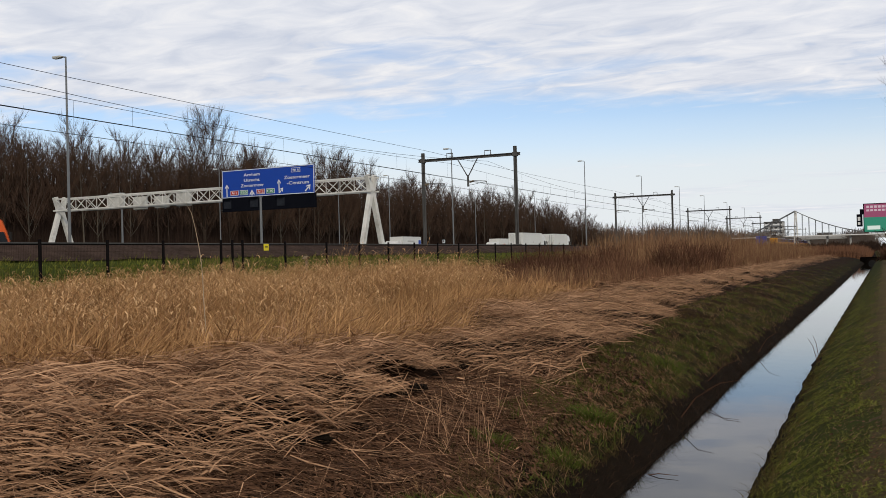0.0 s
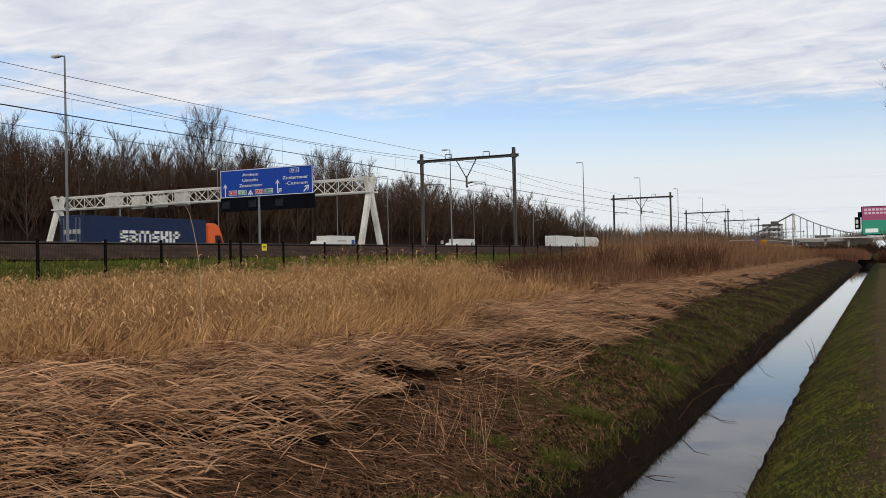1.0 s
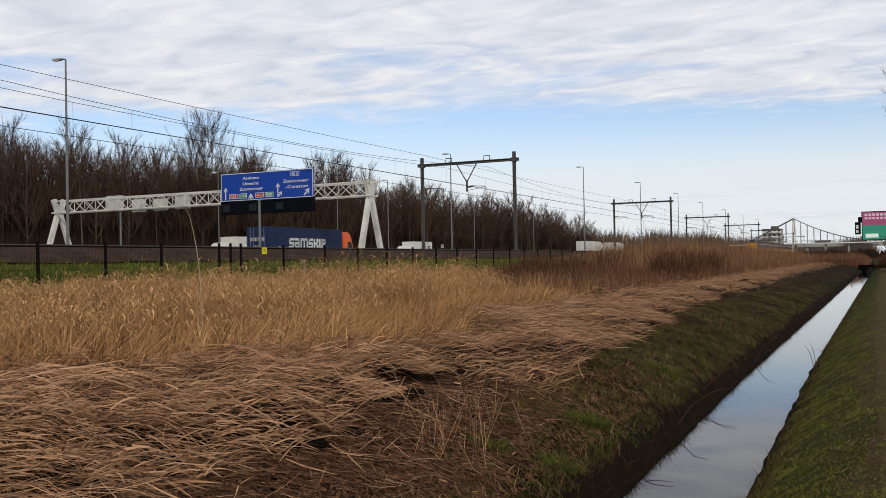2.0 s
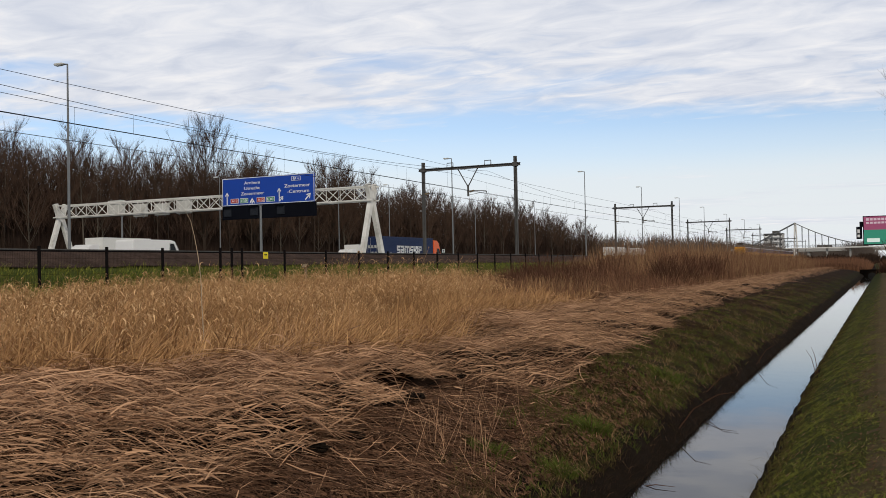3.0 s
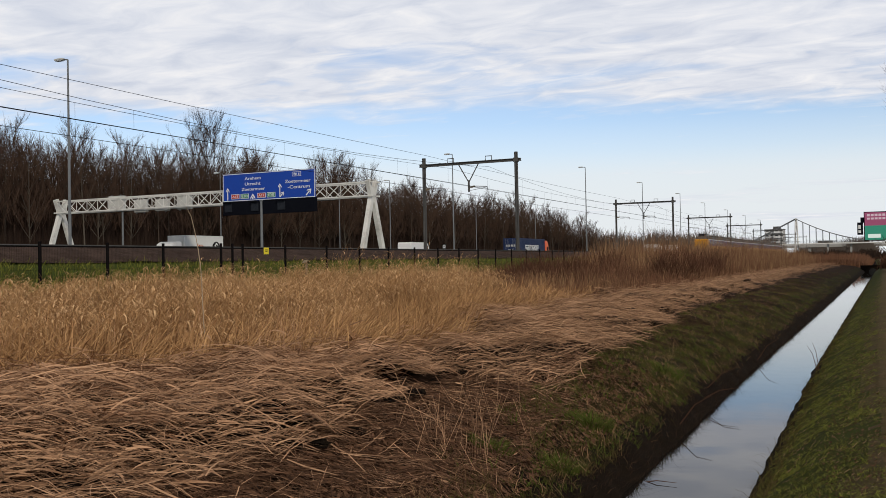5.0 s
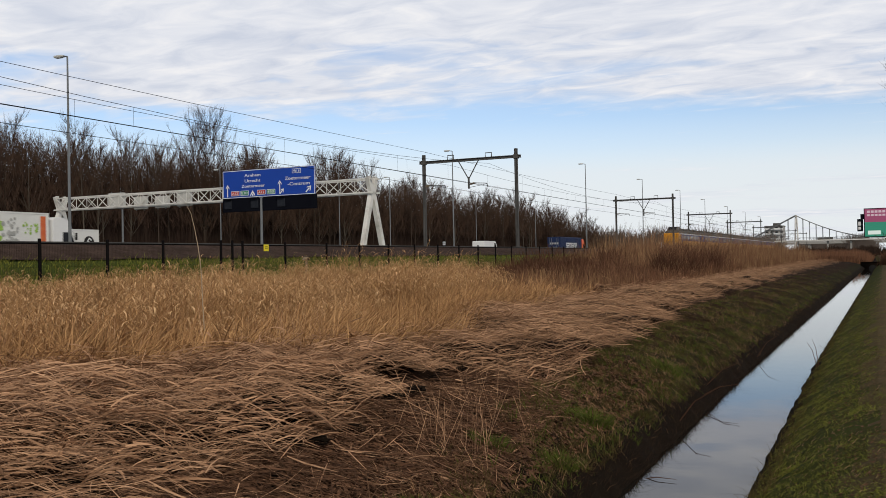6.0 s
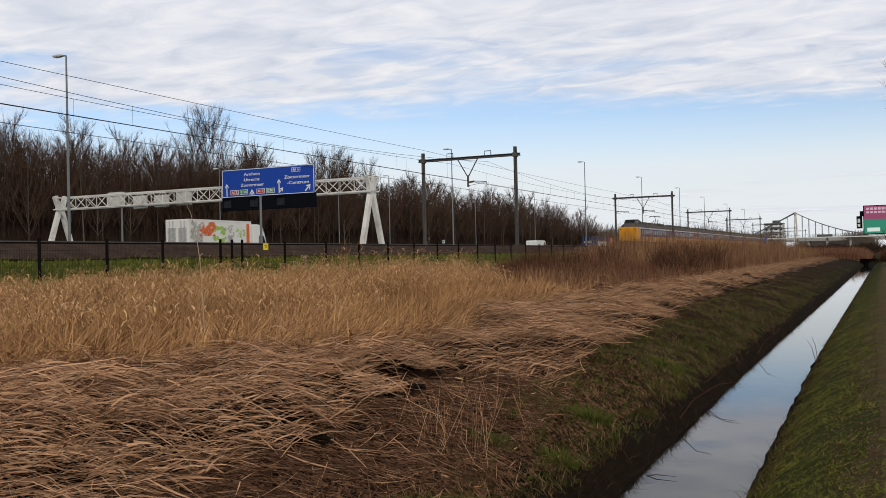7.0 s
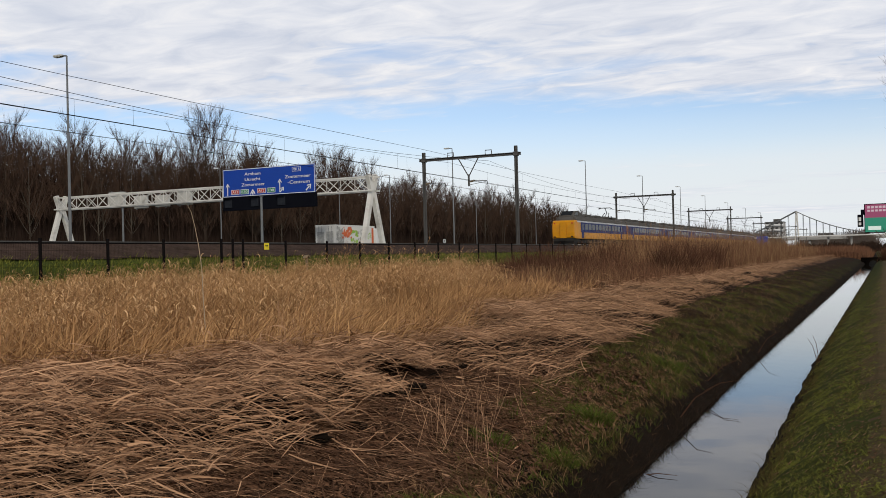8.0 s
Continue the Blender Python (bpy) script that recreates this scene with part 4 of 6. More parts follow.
def build_train():
    """Its nose at y = 0, driving towards -Y; rails at z = 0."""
    t = empty("train")
    w = 1.42
    for k in range(7):
        y0 = 0.0 + k * 26.6
        y1 = y0 + 26.2
        first = k == 0
        ya = y0 + (1.2 if first else 0)
        c = part("coach", boxes(((0, (ya + y1) / 2, 1.98), (2 * w, y1 - ya, 2.24)), bevel=0.06), M["train_yellow"], t, "yellow and blue intercity coach")
        sec = [(-w + 0.02, 3.12), (-w * 0.86, 3.5), (-w * 0.5, 3.78), (0, 3.86), (w * 0.5, 3.78), (w * 0.86, 3.5), (w - 0.02, 3.12)]
        bm = bmesh.new()
        a = [bm.verts.new((x, ya, z)) for x, z in sec]
        b = [bm.verts.new((x, y1, z)) for x, z in sec]
        for i in range(6):
            bm.faces.new((a[i], a[i + 1], b[i + 1], b[i]))
        bm.faces.new(a)
        bm.faces.new(b[::-1])
        bmesh.ops.recalc_face_normals(bm, faces=bm.faces)
        rf = part("roof", bm, M["train_roof"], c, "dirty grey roof")
        part("roof_equipment", boxes(*[((0, y0 + 4 + i * 4.6, 3.95), (1.5, 2.6, 0.3)) for i in range(5)], bevel=0.04), M["train_roof"], c)
        for sx in (-1, 1):
            x = sx * (w + 0.006)
            gap = 1.6 if first else 0.05
            part("blue_band", boxes(((x, (ya + gap + y1) / 2, 2.3), (0.02, y1 - ya - gap, 1.25))), M["train_blue"], c, "dark blue band along the windows")
            part("pale_band", boxes(((x, (ya + y1) / 2, 3.0), (0.02, y1 - ya - 0.1, 0.2))), M["train_white"], c)
            for i in range(13):
                wy = y0 + 3.6 + i * 1.62
                if i in (0, 12):
                    part("door", boxes(((sx * (w + 0.012), wy, 1.95), (0.03, 0.9, 1.95)), bevel=0.01), M["train_blue"], c)
                    part("window", boxes(((sx * (w + 0.022), wy, 2.35), (0.03, 0.5, 0.75))), M["glass_dark"], c)
                else:
                    part("window", boxes(((sx * (w + 0.014), wy, 2.38), (0.03, 1.25, 0.72)), bevel=0.01), M["glass_dark"], c, "dark coach window")
        part("underframe", boxes(((0, (ya + y1) / 2, 0.6), (2.5, y1 - ya - 5, 0.6)), bevel=0.04), M["chassis"], c)
        for by in (y0 + 4.2, y1 - 3.8):
            part("bogie", boxes(((0, by, 0.5), (2.3, 3.2, 0.4)), ((0, by - 1.2, 0.45), (2.0, 0.5, 0.5)), ((0, by + 1.2, 0.45), (2.0, 0.5, 0.5)), bevel=0.03), M["chassis"], c)
            for wy in (by - 1.25, by + 1.25):
                for sx in (-1, 1):
                    wheel(c, sx * 0.75, wy, 0.46, 0.14).name = "train_wheel"
        if not first:
            part("gangway", boxes(((0, y0 - 0.2, 1.95), (1.6, 0.5, 2.6)), bevel=0.05), M["chassis"], c)
    # blunt rounded nose with the driver's cab raised above it
    nose = part("nose", extrude_yz([(1.25, 0.9), (0.22, 0.9), (0.05, 1.02), (0.0, 1.7), (0.06, 2.6), (0.22, 3.05), (0.5, 3.16), (1.25, 3.16)], -w, w, 0.1), M["train_yellow"], t, "plain yellow blunt nose")
    cabp = part("driver_cab", extrude_yz([(0.9, 3.1), (1.3, 3.75), (2.2, 4.35), (3.4, 4.42), (5.2, 4.1), (6.4, 3.78), (6.4, 3.1)], -0.95, 0.95, 0.12), M["train_roof"], t, "raised grey driver's cab")
    part("cab_window", extrude_yz([(1.32, 3.82), (2.12, 4.32), (2.08, 4.36), (1.28, 3.85)], -0.7, 0.7), M["glass_dark"], cabp)
    for sx in (-1, 1):
        part("cab_side_window", extrude_yz([(1.75, 3.85), (2.3, 4.2), (3.1, 4.2), (3.1, 3.85)], sx * 0.93, sx * 0.965), M["glass_dark"], cabp)
        part("headlight", boxes(((sx * 1.1, 0.0, 1.12), (0.26, 0.08, 0.14)), bevel=0.03), M["lens"], nose)
        part("tail_lamp", boxes(((sx * 1.12, 0.12, 2.78), (0.2, 0.1, 0.14)), bevel=0.02), M["sign_red"], nose)
        part("handrail", bars(([(sx * 0.45, -0.03, 1.3), (sx * 0.45, -0.03, 2.6)], 0.02)), M["train_yellow"], nose)
    part("front_door", boxes(((0, -0.01, 1.95), (0.8, 0.05, 2.0)), bevel=0.02), M["train_yellow"], nose)
    part("coupler", boxes(((0, -0.15, 0.75), (0.45, 0.7, 0.4)), ((0, 0.75, 0.55), (2.6, 1.2, 0.75)), bevel=0.05), M["chassis"], t)
    pan = part("pantograph", bars(([(0, 19.2, 4.0), (0, 20.6, 4.75), (0, 19.5, 5.4)], 0.06), ([(-0.5, 19.2, 4.0), (-0.3, 20.6, 4.75)], 0.05), ([(0.5, 19.2, 4.0), (0.3, 20.6, 4.75)], 0.05), n=6), M["steel"], t)
    part("collector_head", bars(([(-0.95, 19.5, 5.3), (-0.7, 19.5, 5.42), (0.7, 19.5, 5.42), (0.95, 19.5, 5.3)], 0.05), ([(-0.95, 19.9, 5.3), (-0.7, 19.9, 5.42), (0.7, 19.9, 5.42), (0.95, 19.9, 5.3)], 0.05)), M["steel"], pan)
    part("base_frame", boxes(((0, 19.9, 3.98), (1.6, 2.2, 0.12)), ((-0.6, 19.2, 4.1), (0.15, 0.15, 0.25)), ((0.6, 19.2, 4.1), (0.15, 0.15, 0.25)), ((-0.6, 20.6, 4.1), (0.15, 0.15, 0.25)), ((0.6, 20.6, 4.1), (0.15, 0.15, 0.25))), M["steel"], pan)
    part("skirt", extrude_yz([(0.15, 0.35), (0.02, 0.62), (0.1, 0.95), (2.6, 0.95), (2.6, 0.35)], -w + 0.1, w - 0.1, 0.05), M["chassis"], t, "dark skirt under the nose")
    return tagged(t, "yellow and blue intercity train with a raised driver's cab", "train")


def build_traffic():
    made = {}
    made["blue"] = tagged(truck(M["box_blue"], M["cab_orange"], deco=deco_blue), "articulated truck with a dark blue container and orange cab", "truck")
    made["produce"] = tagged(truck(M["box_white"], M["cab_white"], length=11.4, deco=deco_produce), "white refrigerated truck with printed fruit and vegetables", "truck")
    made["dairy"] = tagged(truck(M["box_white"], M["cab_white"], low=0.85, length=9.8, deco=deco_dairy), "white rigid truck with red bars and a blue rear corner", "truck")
    made["roundel"] = tagged(truck(M["box_white"], M["cab_white"], low=0.85, length=9.8, deco=deco_roundel), "white rigid truck with a black round mark and pink burst", "truck")
    made["box_truck"] = tagged(truck(M["box_white"], M["cab_white"], length=12.5), "plain white box truck with a grey rear door", "truck")
    made["plain_truck"] = tagged(truck(M["box_white"], M["cab_white"], length=10.5), "plain white rigid truck in the distance", "truck")
    made["van"] = tagged(van(M["cab_white"], 6.8, 2.85), "white high-roofed delivery van", "van")
    made["car"] = tagged(car(M["car_silver"]), "silver car with dark windows on the motorway", "car")
    made["train"] = build_train()
    return made


MOVING = build_traffic()


def run(thing, x, z, y0, v, turn=0.0):
    """Rows for a thing that drives evenly along Y."""
    ts = [0.0, 0.1] + [0.5 * i for i in range(1, 16)] + [7.9, 8.0]
    walk(thing, [(t, pose(x, y0 + v * t, z, 0, 0, turn)) for t in ts])


NEAR_TRAFFIC = [("van", -10.8, 24.45), ("car", -90.9, 24.2), ("box_truck", 158.2, 20.3), ("plain_truck", 173.0, 22.5)]
FAR_TRAFFIC = [("dairy", 139.1, -23.0), ("roundel", 185.4, -20.52)]


# ---- vegetation ----
def inside(x, y, poly):
    hit = np.zeros(len(x), dtype=bool)
    j = len(poly) - 1
    for i in range(len(poly)):
        xi, yi = poly[i]
        xj, yj = poly[j]
        c = ((yi > y) != (yj > y)) & (x < (xj - xi) * (y - yi) / (yj - yi + 1e-9) + xi)
        hit ^= c
        j = i
    return hit


def scatter(n, poly, fall=0.0):
    """n places inside a plan outline, thinning out away from the near end by fall (1 / m)."""
    p = np.array(poly)
    lo, hi = p.min(0), p.max(0)
    xs, ys, got = [], [], 0
    while got < n:
        x = rng.uniform(lo[0], hi[0], n * 3)
        y = rng.uniform(lo[1], hi[1], n * 3)
        ok = inside(x, y, poly)
        if fall:
            ok &= rng.random(n * 3) < np.exp(-fall * np.hypot(x, y))
        xs.append(x[ok] + drift(x[ok], y[ok]))
        ys.append(y[ok])
        got += ok.sum()
    return np.concatenate(xs)[:n], np.concatenate(ys)[:n]


def stuff(name, me, label, category):
    return tagged(new(name, me), label, category, kind="stuff")


GOLD = [(-11.6, 6.0), (-10.9, 9.5), (-9.6, 11.2), (-8.6, 12.0), (-9.2, 14.5), (-10.4, 19.5), (-11.4, 24), (-12.2, 31), (-16, 38), (-20.8, 46), (-21.3, 20), (-21.3, 4)]
BROWN = [(-11.6, 28), (-8.6, 26), (-7.6, 29), (-7.2, 38), (-8.2, 60), (-8.6, 90), (-8.7, 190), (-20.5, 190), (-21, 30), (-15, 33)]
MAT = [(-6.0, 1.5), (-4.3, 3.0), (-4.1, 5.2), (-4.2, 6.6), (-4.5, 8.3), (-5.0, 10.3), (-5.1, 11.3), (-4.4, 10.9), (-3.5, 10.9), (-3.7, 13), (-4.0, 17), (-4.7, 28), (-5.0, 64), (-5.0, 150), (-9.5, 150), (-9.0, 60), (-8.3, 30), (-11, 28), (-8.6, 19), (-6.6, 13.2), (-7.3, 10.2), (-8.8, 8.2), (-11, 6.4), (-16, 3.2), (-16, 2)]
# hollows where the stalks thin out and the dark layer below shows: x, y, radius
HOLLOWS = [(-4.75, 4.05, 0.50), (-5.35, 4.45, 0.3), (-5.4, 5.1, 0.28), (-6.1, 4.5, 0.25), (-4.75, 5.25, 0.40), (-6.6, 7.45, 0.36), (-4.45, 6.35, 0.36), (-4.3, 7.2, 0.3), (-5.3, 11.1, 0.36), (-4.7, 8.6, 0.36), (-5.6, 9.6, 0.26), (-6.1, 5.9, 0.28), (-4.3, 4.7, 0.3)]


def hollow(x, y):
    """0 on the heap, 1 in the middle of a hollow."""
    h = np.zeros(np.shape(x))
    for cx, cy, r in HOLLOWS:
        h = np.maximum(h, np.exp(-((np.asarray(x) - cx) ** 2 + (np.asarray(y) - cy) ** 2) / (r * r)))
    return h


def hump(x, y):
    """Height of the trampled heap over the soil."""
    h = 0.15 + 0.16 * fnoise(x, y, 0.9, 6.0) + 0.12 * fnoise(x, y, 2.3, 9.0) + 0.03 * fnoise(x, y, 6.5, 3.0)
    return np.clip(h, 0.0, 0.5) * (1 - 0.85 * hollow(x, y))


def swaths(n, per, poly, fall, length, width, along, spread, turn, layer, material, name, label, thin=-0.75):
    """Stalks lying in bundles that share a direction, layer upon layer."""
    cx, cy = scatter(n, poly, fall)
    ok = (fnoise(cx, cy, 1.15, 11.0) + 0.6 * fnoise(cx, cy, 3.3, 2.0) - 1.6 * hollow(cx, cy)) > thin
    cx, cy = cx[ok], cy[ok]
    m = len(cx)
    flow = along + 0.55 * fnoise(cx, cy, 0.42, 3.0) + 0.35 * fnoise(cx, cy, 1.3, 7.0) + rng.normal(0, turn, m)
    up = rng.gamma(1.3, layer, m)
    i = np.repeat(np.arange(m), per)
    q = len(i)
    a = flow[i] + rng.normal(0, 0.5, q)
    u, v = rng.normal(0, spread * 1.5, q), rng.normal(0, spread, q)
    x = cx[i] + u * np.cos(flow[i]) - v * np.sin(flow[i])
    y = cy[i] + u * np.sin(flow[i]) + v * np.cos(flow[i])
    ok = inside(x - drift(x, y), y, MAT)
    x, y, a, i = x[ok], y[ok], a[ok], i[ok]
    q = len(x)
    L = rng.gamma(4.0, length / 4, q) + 0.06
    k = 4
    t = np.linspace(-0.5, 0.5, k)[None, :]
    bend = rng.normal(0, 0.22, q)[:, None]
    ca, sa = np.cos(a)[:, None], np.sin(a)[:, None]
    px = x[:, None] + L[:, None] * (t * ca - bend * t * t * sa)
    py = y[:, None] + L[:, None] * (t * sa + bend * t * t * ca)
    ground = land(px, py) + hump(px, py)
    mid = ground.mean(1)[:, None]
    pz = mid * 0.8 + ground * 0.2 + 0.012 + (up[i] + rng.gamma(1.2, 0.012, q))[:, None] + rng.normal(0, 0.26, q)[:, None] * t * L[:, None] - 0.5 * t * t * L[:, None] * rng.random(q)[:, None]
    pz = np.maximum(pz, ground - 0.05)
    pz = np.maximum(pz, land(px, py) + 0.004)
    W = width * rng.uniform(0.5, 1.35, q)[:, None] * np.array([[0.75, 1, 0.9, 0.25]])
    tilt = rng.normal(0, 0.65, q)
    side = np.stack([-np.sin(a) * np.cos(tilt), np.cos(a) * np.cos(tilt), np.sin(tilt)], 1)
    stuff(name, ribbons(name, np.stack([px, py, pz], 2), W, material, side), label, "cut reed")


def build_flattened():
    near = [(-4.1, 2.6), (-4.1, 6), (-4.6, 9.5), (-7, 12), (-11, 9), (-16, 6), (-16, 2), (-6, 1.5)]
    swaths(3300, 17, MAT, 0.055, 0.32, 0.0033, 0.40, 0.60, 0.14, 0.034, M["reed_flat"], "flattened_reed", "trampled heap of dry tan reed stalks")
    swaths(1500, 16, near, 0.05, 0.22, 0.0085, 0.60, 1.2, 0.17, 0.045, M["reed_leaf"], "flattened_leaves", "broad dry reed leaves on the trampled heap", -0.6)
    swaths(2300, 12, MAT, 0.02, 0.30, 0.0056, 0.40, 0.85, 0.28, 0.045, M["reed_flat"], "loose_stalks", "loose tan stalks on the cut reed")
    # crumpled near-black sheet over the soil, painting the shade between the stalks
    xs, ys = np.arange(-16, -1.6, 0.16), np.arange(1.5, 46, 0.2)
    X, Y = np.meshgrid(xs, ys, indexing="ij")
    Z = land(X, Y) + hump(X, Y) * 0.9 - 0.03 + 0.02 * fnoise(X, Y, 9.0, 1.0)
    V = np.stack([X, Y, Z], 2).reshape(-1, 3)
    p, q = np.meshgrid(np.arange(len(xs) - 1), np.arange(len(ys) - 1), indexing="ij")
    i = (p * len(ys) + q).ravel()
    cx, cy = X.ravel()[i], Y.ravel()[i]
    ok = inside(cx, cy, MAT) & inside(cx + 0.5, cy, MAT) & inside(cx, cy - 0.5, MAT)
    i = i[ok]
    me = mesh_np("reed_thatch", V, np.stack([i, i + len(ys), i + len(ys) + 1, i + 1], 1), M["gap_shade"])
    stuff("reed_thatch", me, "near-black sheet painted as the shade under the loose stalks", "cut reed")


build_flattened()


def blades(n, poly, fall, h, hv, w, lean, k=5, windy=(0.5, 0.3), hfun=None):
    x, y = scatter(n, poly, fall)
    H = np.maximum(0.05, rng.normal(h, hv, n))
    if hfun is not None:
        H = H * hfun(x, y)
    a = rng.uniform(0, math.tau, n)
    d = np.abs(rng.normal(0, lean, n))
    sw = 1.0 + 0.9 * fnoise(x, y, 0.8, 8.0)
    lx = np.cos(a) * d + windy[0] * lean * sw
    ly = np.sin(a) * d + windy[1] * lean * (1 + 1.2 * fnoise(x, y, 0.6, 2.5))
    s = np.linspace(0, 1, k)[None, :]
    curve = s ** 1.8
    px = x[:, None] + H[:, None] * lx[:, None] * curve
    py = y[:, None] + H[:, None] * ly[:, None] * curve
    droop = np.minimum(0.6, np.hypot(lx, ly) ** 2 * 0.45)[:, None]
    pz = land(x, y)[:, None] - 0.02 + H[:, None] * (s - droop * s ** 2.4)
    W = w * rng.uniform(0.6, 1.4, n)[:, None] * np.linspace(1, 0.25, k)[None, :]
    return np.stack([px, py, pz], 2), W


def arching(x, y, L, az, th0, th1, k, power=1.6, lift=0.0):
    """Spines that leave the ground at th0 off the vertical and bow over by th1 more on their way."""
    s = np.linspace(0, 1, k)
    mid = (s[1:] + s[:-1]) / 2
    th = th0[:, None] + th1[:, None] * mid[None, :] ** power
    step = L[:, None] / (k - 1)
    zero = np.zeros((len(x), 1))
    h = np.concatenate([zero, np.cumsum(np.sin(th) * step, 1)], 1)
    v = np.concatenate([zero, np.cumsum(np.cos(th) * step, 1)], 1)
    px, py = x[:, None] + h * np.cos(az)[:, None], y[:, None] + h * np.sin(az)[:, None]
    pz = np.maximum(land(x, y)[:, None] - 0.02 + lift + v, land(px, py) + 0.01)
    return np.stack([px, py, pz], 2)


def tufts(n, per, poly, fall, spread):
    """Places in tufts: for each blade its x, y and the number of its tuft."""
    cx, cy = scatter(n, poly, fall)
    i = np.repeat(np.arange(len(cx)), per)
    return cx[i] + rng.normal(0, spread, len(i)), cy[i] + rng.normal(0, spread, len(i)), i, cx, cy


def build_gold():
    def hf(x, y):
        edge = np.clip((-x - 8.2) / 2.4, 0.5, 1.0)
        return edge * np.interp(-x, [9, 14, 19, 21], [1.0, 1.0, 0.8, 0.6]) * np.interp(y, [6, 10, 14, 22, 28, 40], [0.8, 0.86, 0.94, 1.08, 1.2, 0.85])

    x, y, i, cx, cy = tufts(2000, 22, GOLD, 0.03, 0.11)
    n, m = len(x), len(cx)
    tall = rng.uniform(0.55, 1.22, m) * (1 + 0.26 * fnoise(cx, cy, 0.8, 2.0)) * hf(cx, cy)
    way = 0.45 + 0.75 * fnoise(cx, cy, 0.5, 4.0) + rng.normal(0, 0.8, m)
    bow = rng.uniform(0.7, 2.2, m) + 0.35 * fnoise(cx, cy, 0.9, 1.0)
    L = 1.16 * tall[i] * rng.uniform(0.7, 1.15, n)
    az = way[i] + rng.normal(0, 0.7, n)
    P = arching(x, y, L, az, np.abs(rng.normal(0.08, 0.12, n)), np.clip(bow[i] + rng.normal(0, 0.35, n), 0.1, 2.6), 6, 1.9)
    W = 0.0042 * rng.uniform(0.6, 1.4, n)[:, None] * np.linspace(1, 0.4, 6)[None, :]
    stuff("standing_reed", ribbons("standing_reed", P, W, M["reed_gold"]), "dense golden dry reed grass bowed over by the wind", "reed")

    def hang(pick, lo_t, hi_t, length, width, spreadaz, drop, name, label, material):
        """Leaves or seed heads that curl off the stalks."""
        q = len(pick)
        f = rng.uniform(lo_t, hi_t, q)
        lo = np.minimum(f.astype(int), 4)
        t0 = (f - lo)[:, None]
        base = P[pick, lo] * (1 - t0) + P[pick, lo + 1] * t0
        ang = az[pick] + rng.normal(0, spreadaz, q)
        Ls = length * rng.uniform(0.5, 1.5, q)
        t = np.linspace(0, 1, 4)
        th = rng.normal(0.9, 0.35, q)[:, None] + drop * rng.uniform(0.5, 1.3, q)[:, None] * ((t[1:] + t[:-1]) / 2)[None, :]
        zero = np.zeros((q, 1))
        h = np.concatenate([zero, np.cumsum(np.sin(th), 1)], 1) * Ls[:, None] / 3
        v = np.concatenate([zero, np.cumsum(np.cos(th), 1)], 1) * Ls[:, None] / 3
        lx, ly = base[:, :1] + h * np.cos(ang)[:, None], base[:, 1:2] + h * np.sin(ang)[:, None]
        lz = np.maximum(base[:, 2:] + v, land(lx, ly) + 0.02)
        Wl = width * rng.uniform(0.5, 1.4, q)[:, None] * np.array([[0.5, 1, 0.8, 0.12]])
        stuff(name, ribbons(name, np.stack([lx, ly, lz], 2), Wl, material), label, "reed")

    hang(rng.integers(0, n, 62000), 2.0, 4.9, 0.22, 0.0062, 1.5, 2.4, "reed_leaves", "pale curled dry leaves on the standing reed", M["reed_gold"])
    hang(rng.choice(n, 30000, replace=False), 4.2, 4.99, 0.17, 0.0115, 0.9, 2.2, "reed_plumes", "pale feathery seed heads drooping on the dry reed", M["reed_plume"])
    # lodged reed in front of the stand, lying over towards the cut part
    lodged = [(-16, 2.6), (-11, 5.8), (-8.5, 7.6), (-6.9, 9.6), (-6.0, 12.2), (-6.5, 15), (-8.2, 18.4), (-8.0, 23), (-8.0, 27.5), (-12, 29), (-11.4, 24), (-10.4, 19.5), (-9.6, 14.5), (-10.6, 12), (-11.9, 10), (-15.5, 7.5), (-17, 6)]
    x, y, i, cx, cy = tufts(2300, 16, lodged, 0.03, 0.14)
    n, m = len(x), len(cx)
    way = 0.5 + 0.7 * fnoise(cx, cy, 0.6, 4.0) + rng.normal(0, 1.0, m)
    flat = rng.uniform(0.3, 1.3, m)
    on_mat = np.where(inside(x - drift(x, y), y, MAT), hump(x, y), 0.0)
    P = arching(x, y, rng.uniform(0.35, 0.85, n) * rng.uniform(0.7, 1.15, m)[i], way[i] + rng.normal(0, 0.75, n), np.clip(flat[i] + rng.normal(0, 0.3, n), 0, 1.4), rng.uniform(0.2, 1.7, n), 5, 1.3, on_mat[:, None])
    W = 0.0048 * rng.uniform(0.6, 1.6, n)[:, None] * np.array([[0.8, 1, 1, 0.8, 0.3]])
    stuff("lodged_reed", ribbons("lodged_reed", P, W, M["reed_gold"]), "bent and lodged golden reed at the edge of the stand", "reed")
    # single upright stems left standing in the lodged part
    stems = [(-12, 5), (-9.6, 7.4), (-7.4, 9.2), (-6.4, 11.4), (-8.6, 13), (-11, 10.5), (-14, 7)]
    P, W = blades(260, stems, 0.0, 0.7, 0.22, 0.0032, 0.3, 4)
    stuff("single_stems", ribbons("single_stems", P, W, M["reed_flat"]), "single upright dry stems before the reed", "reed")


build_gold()


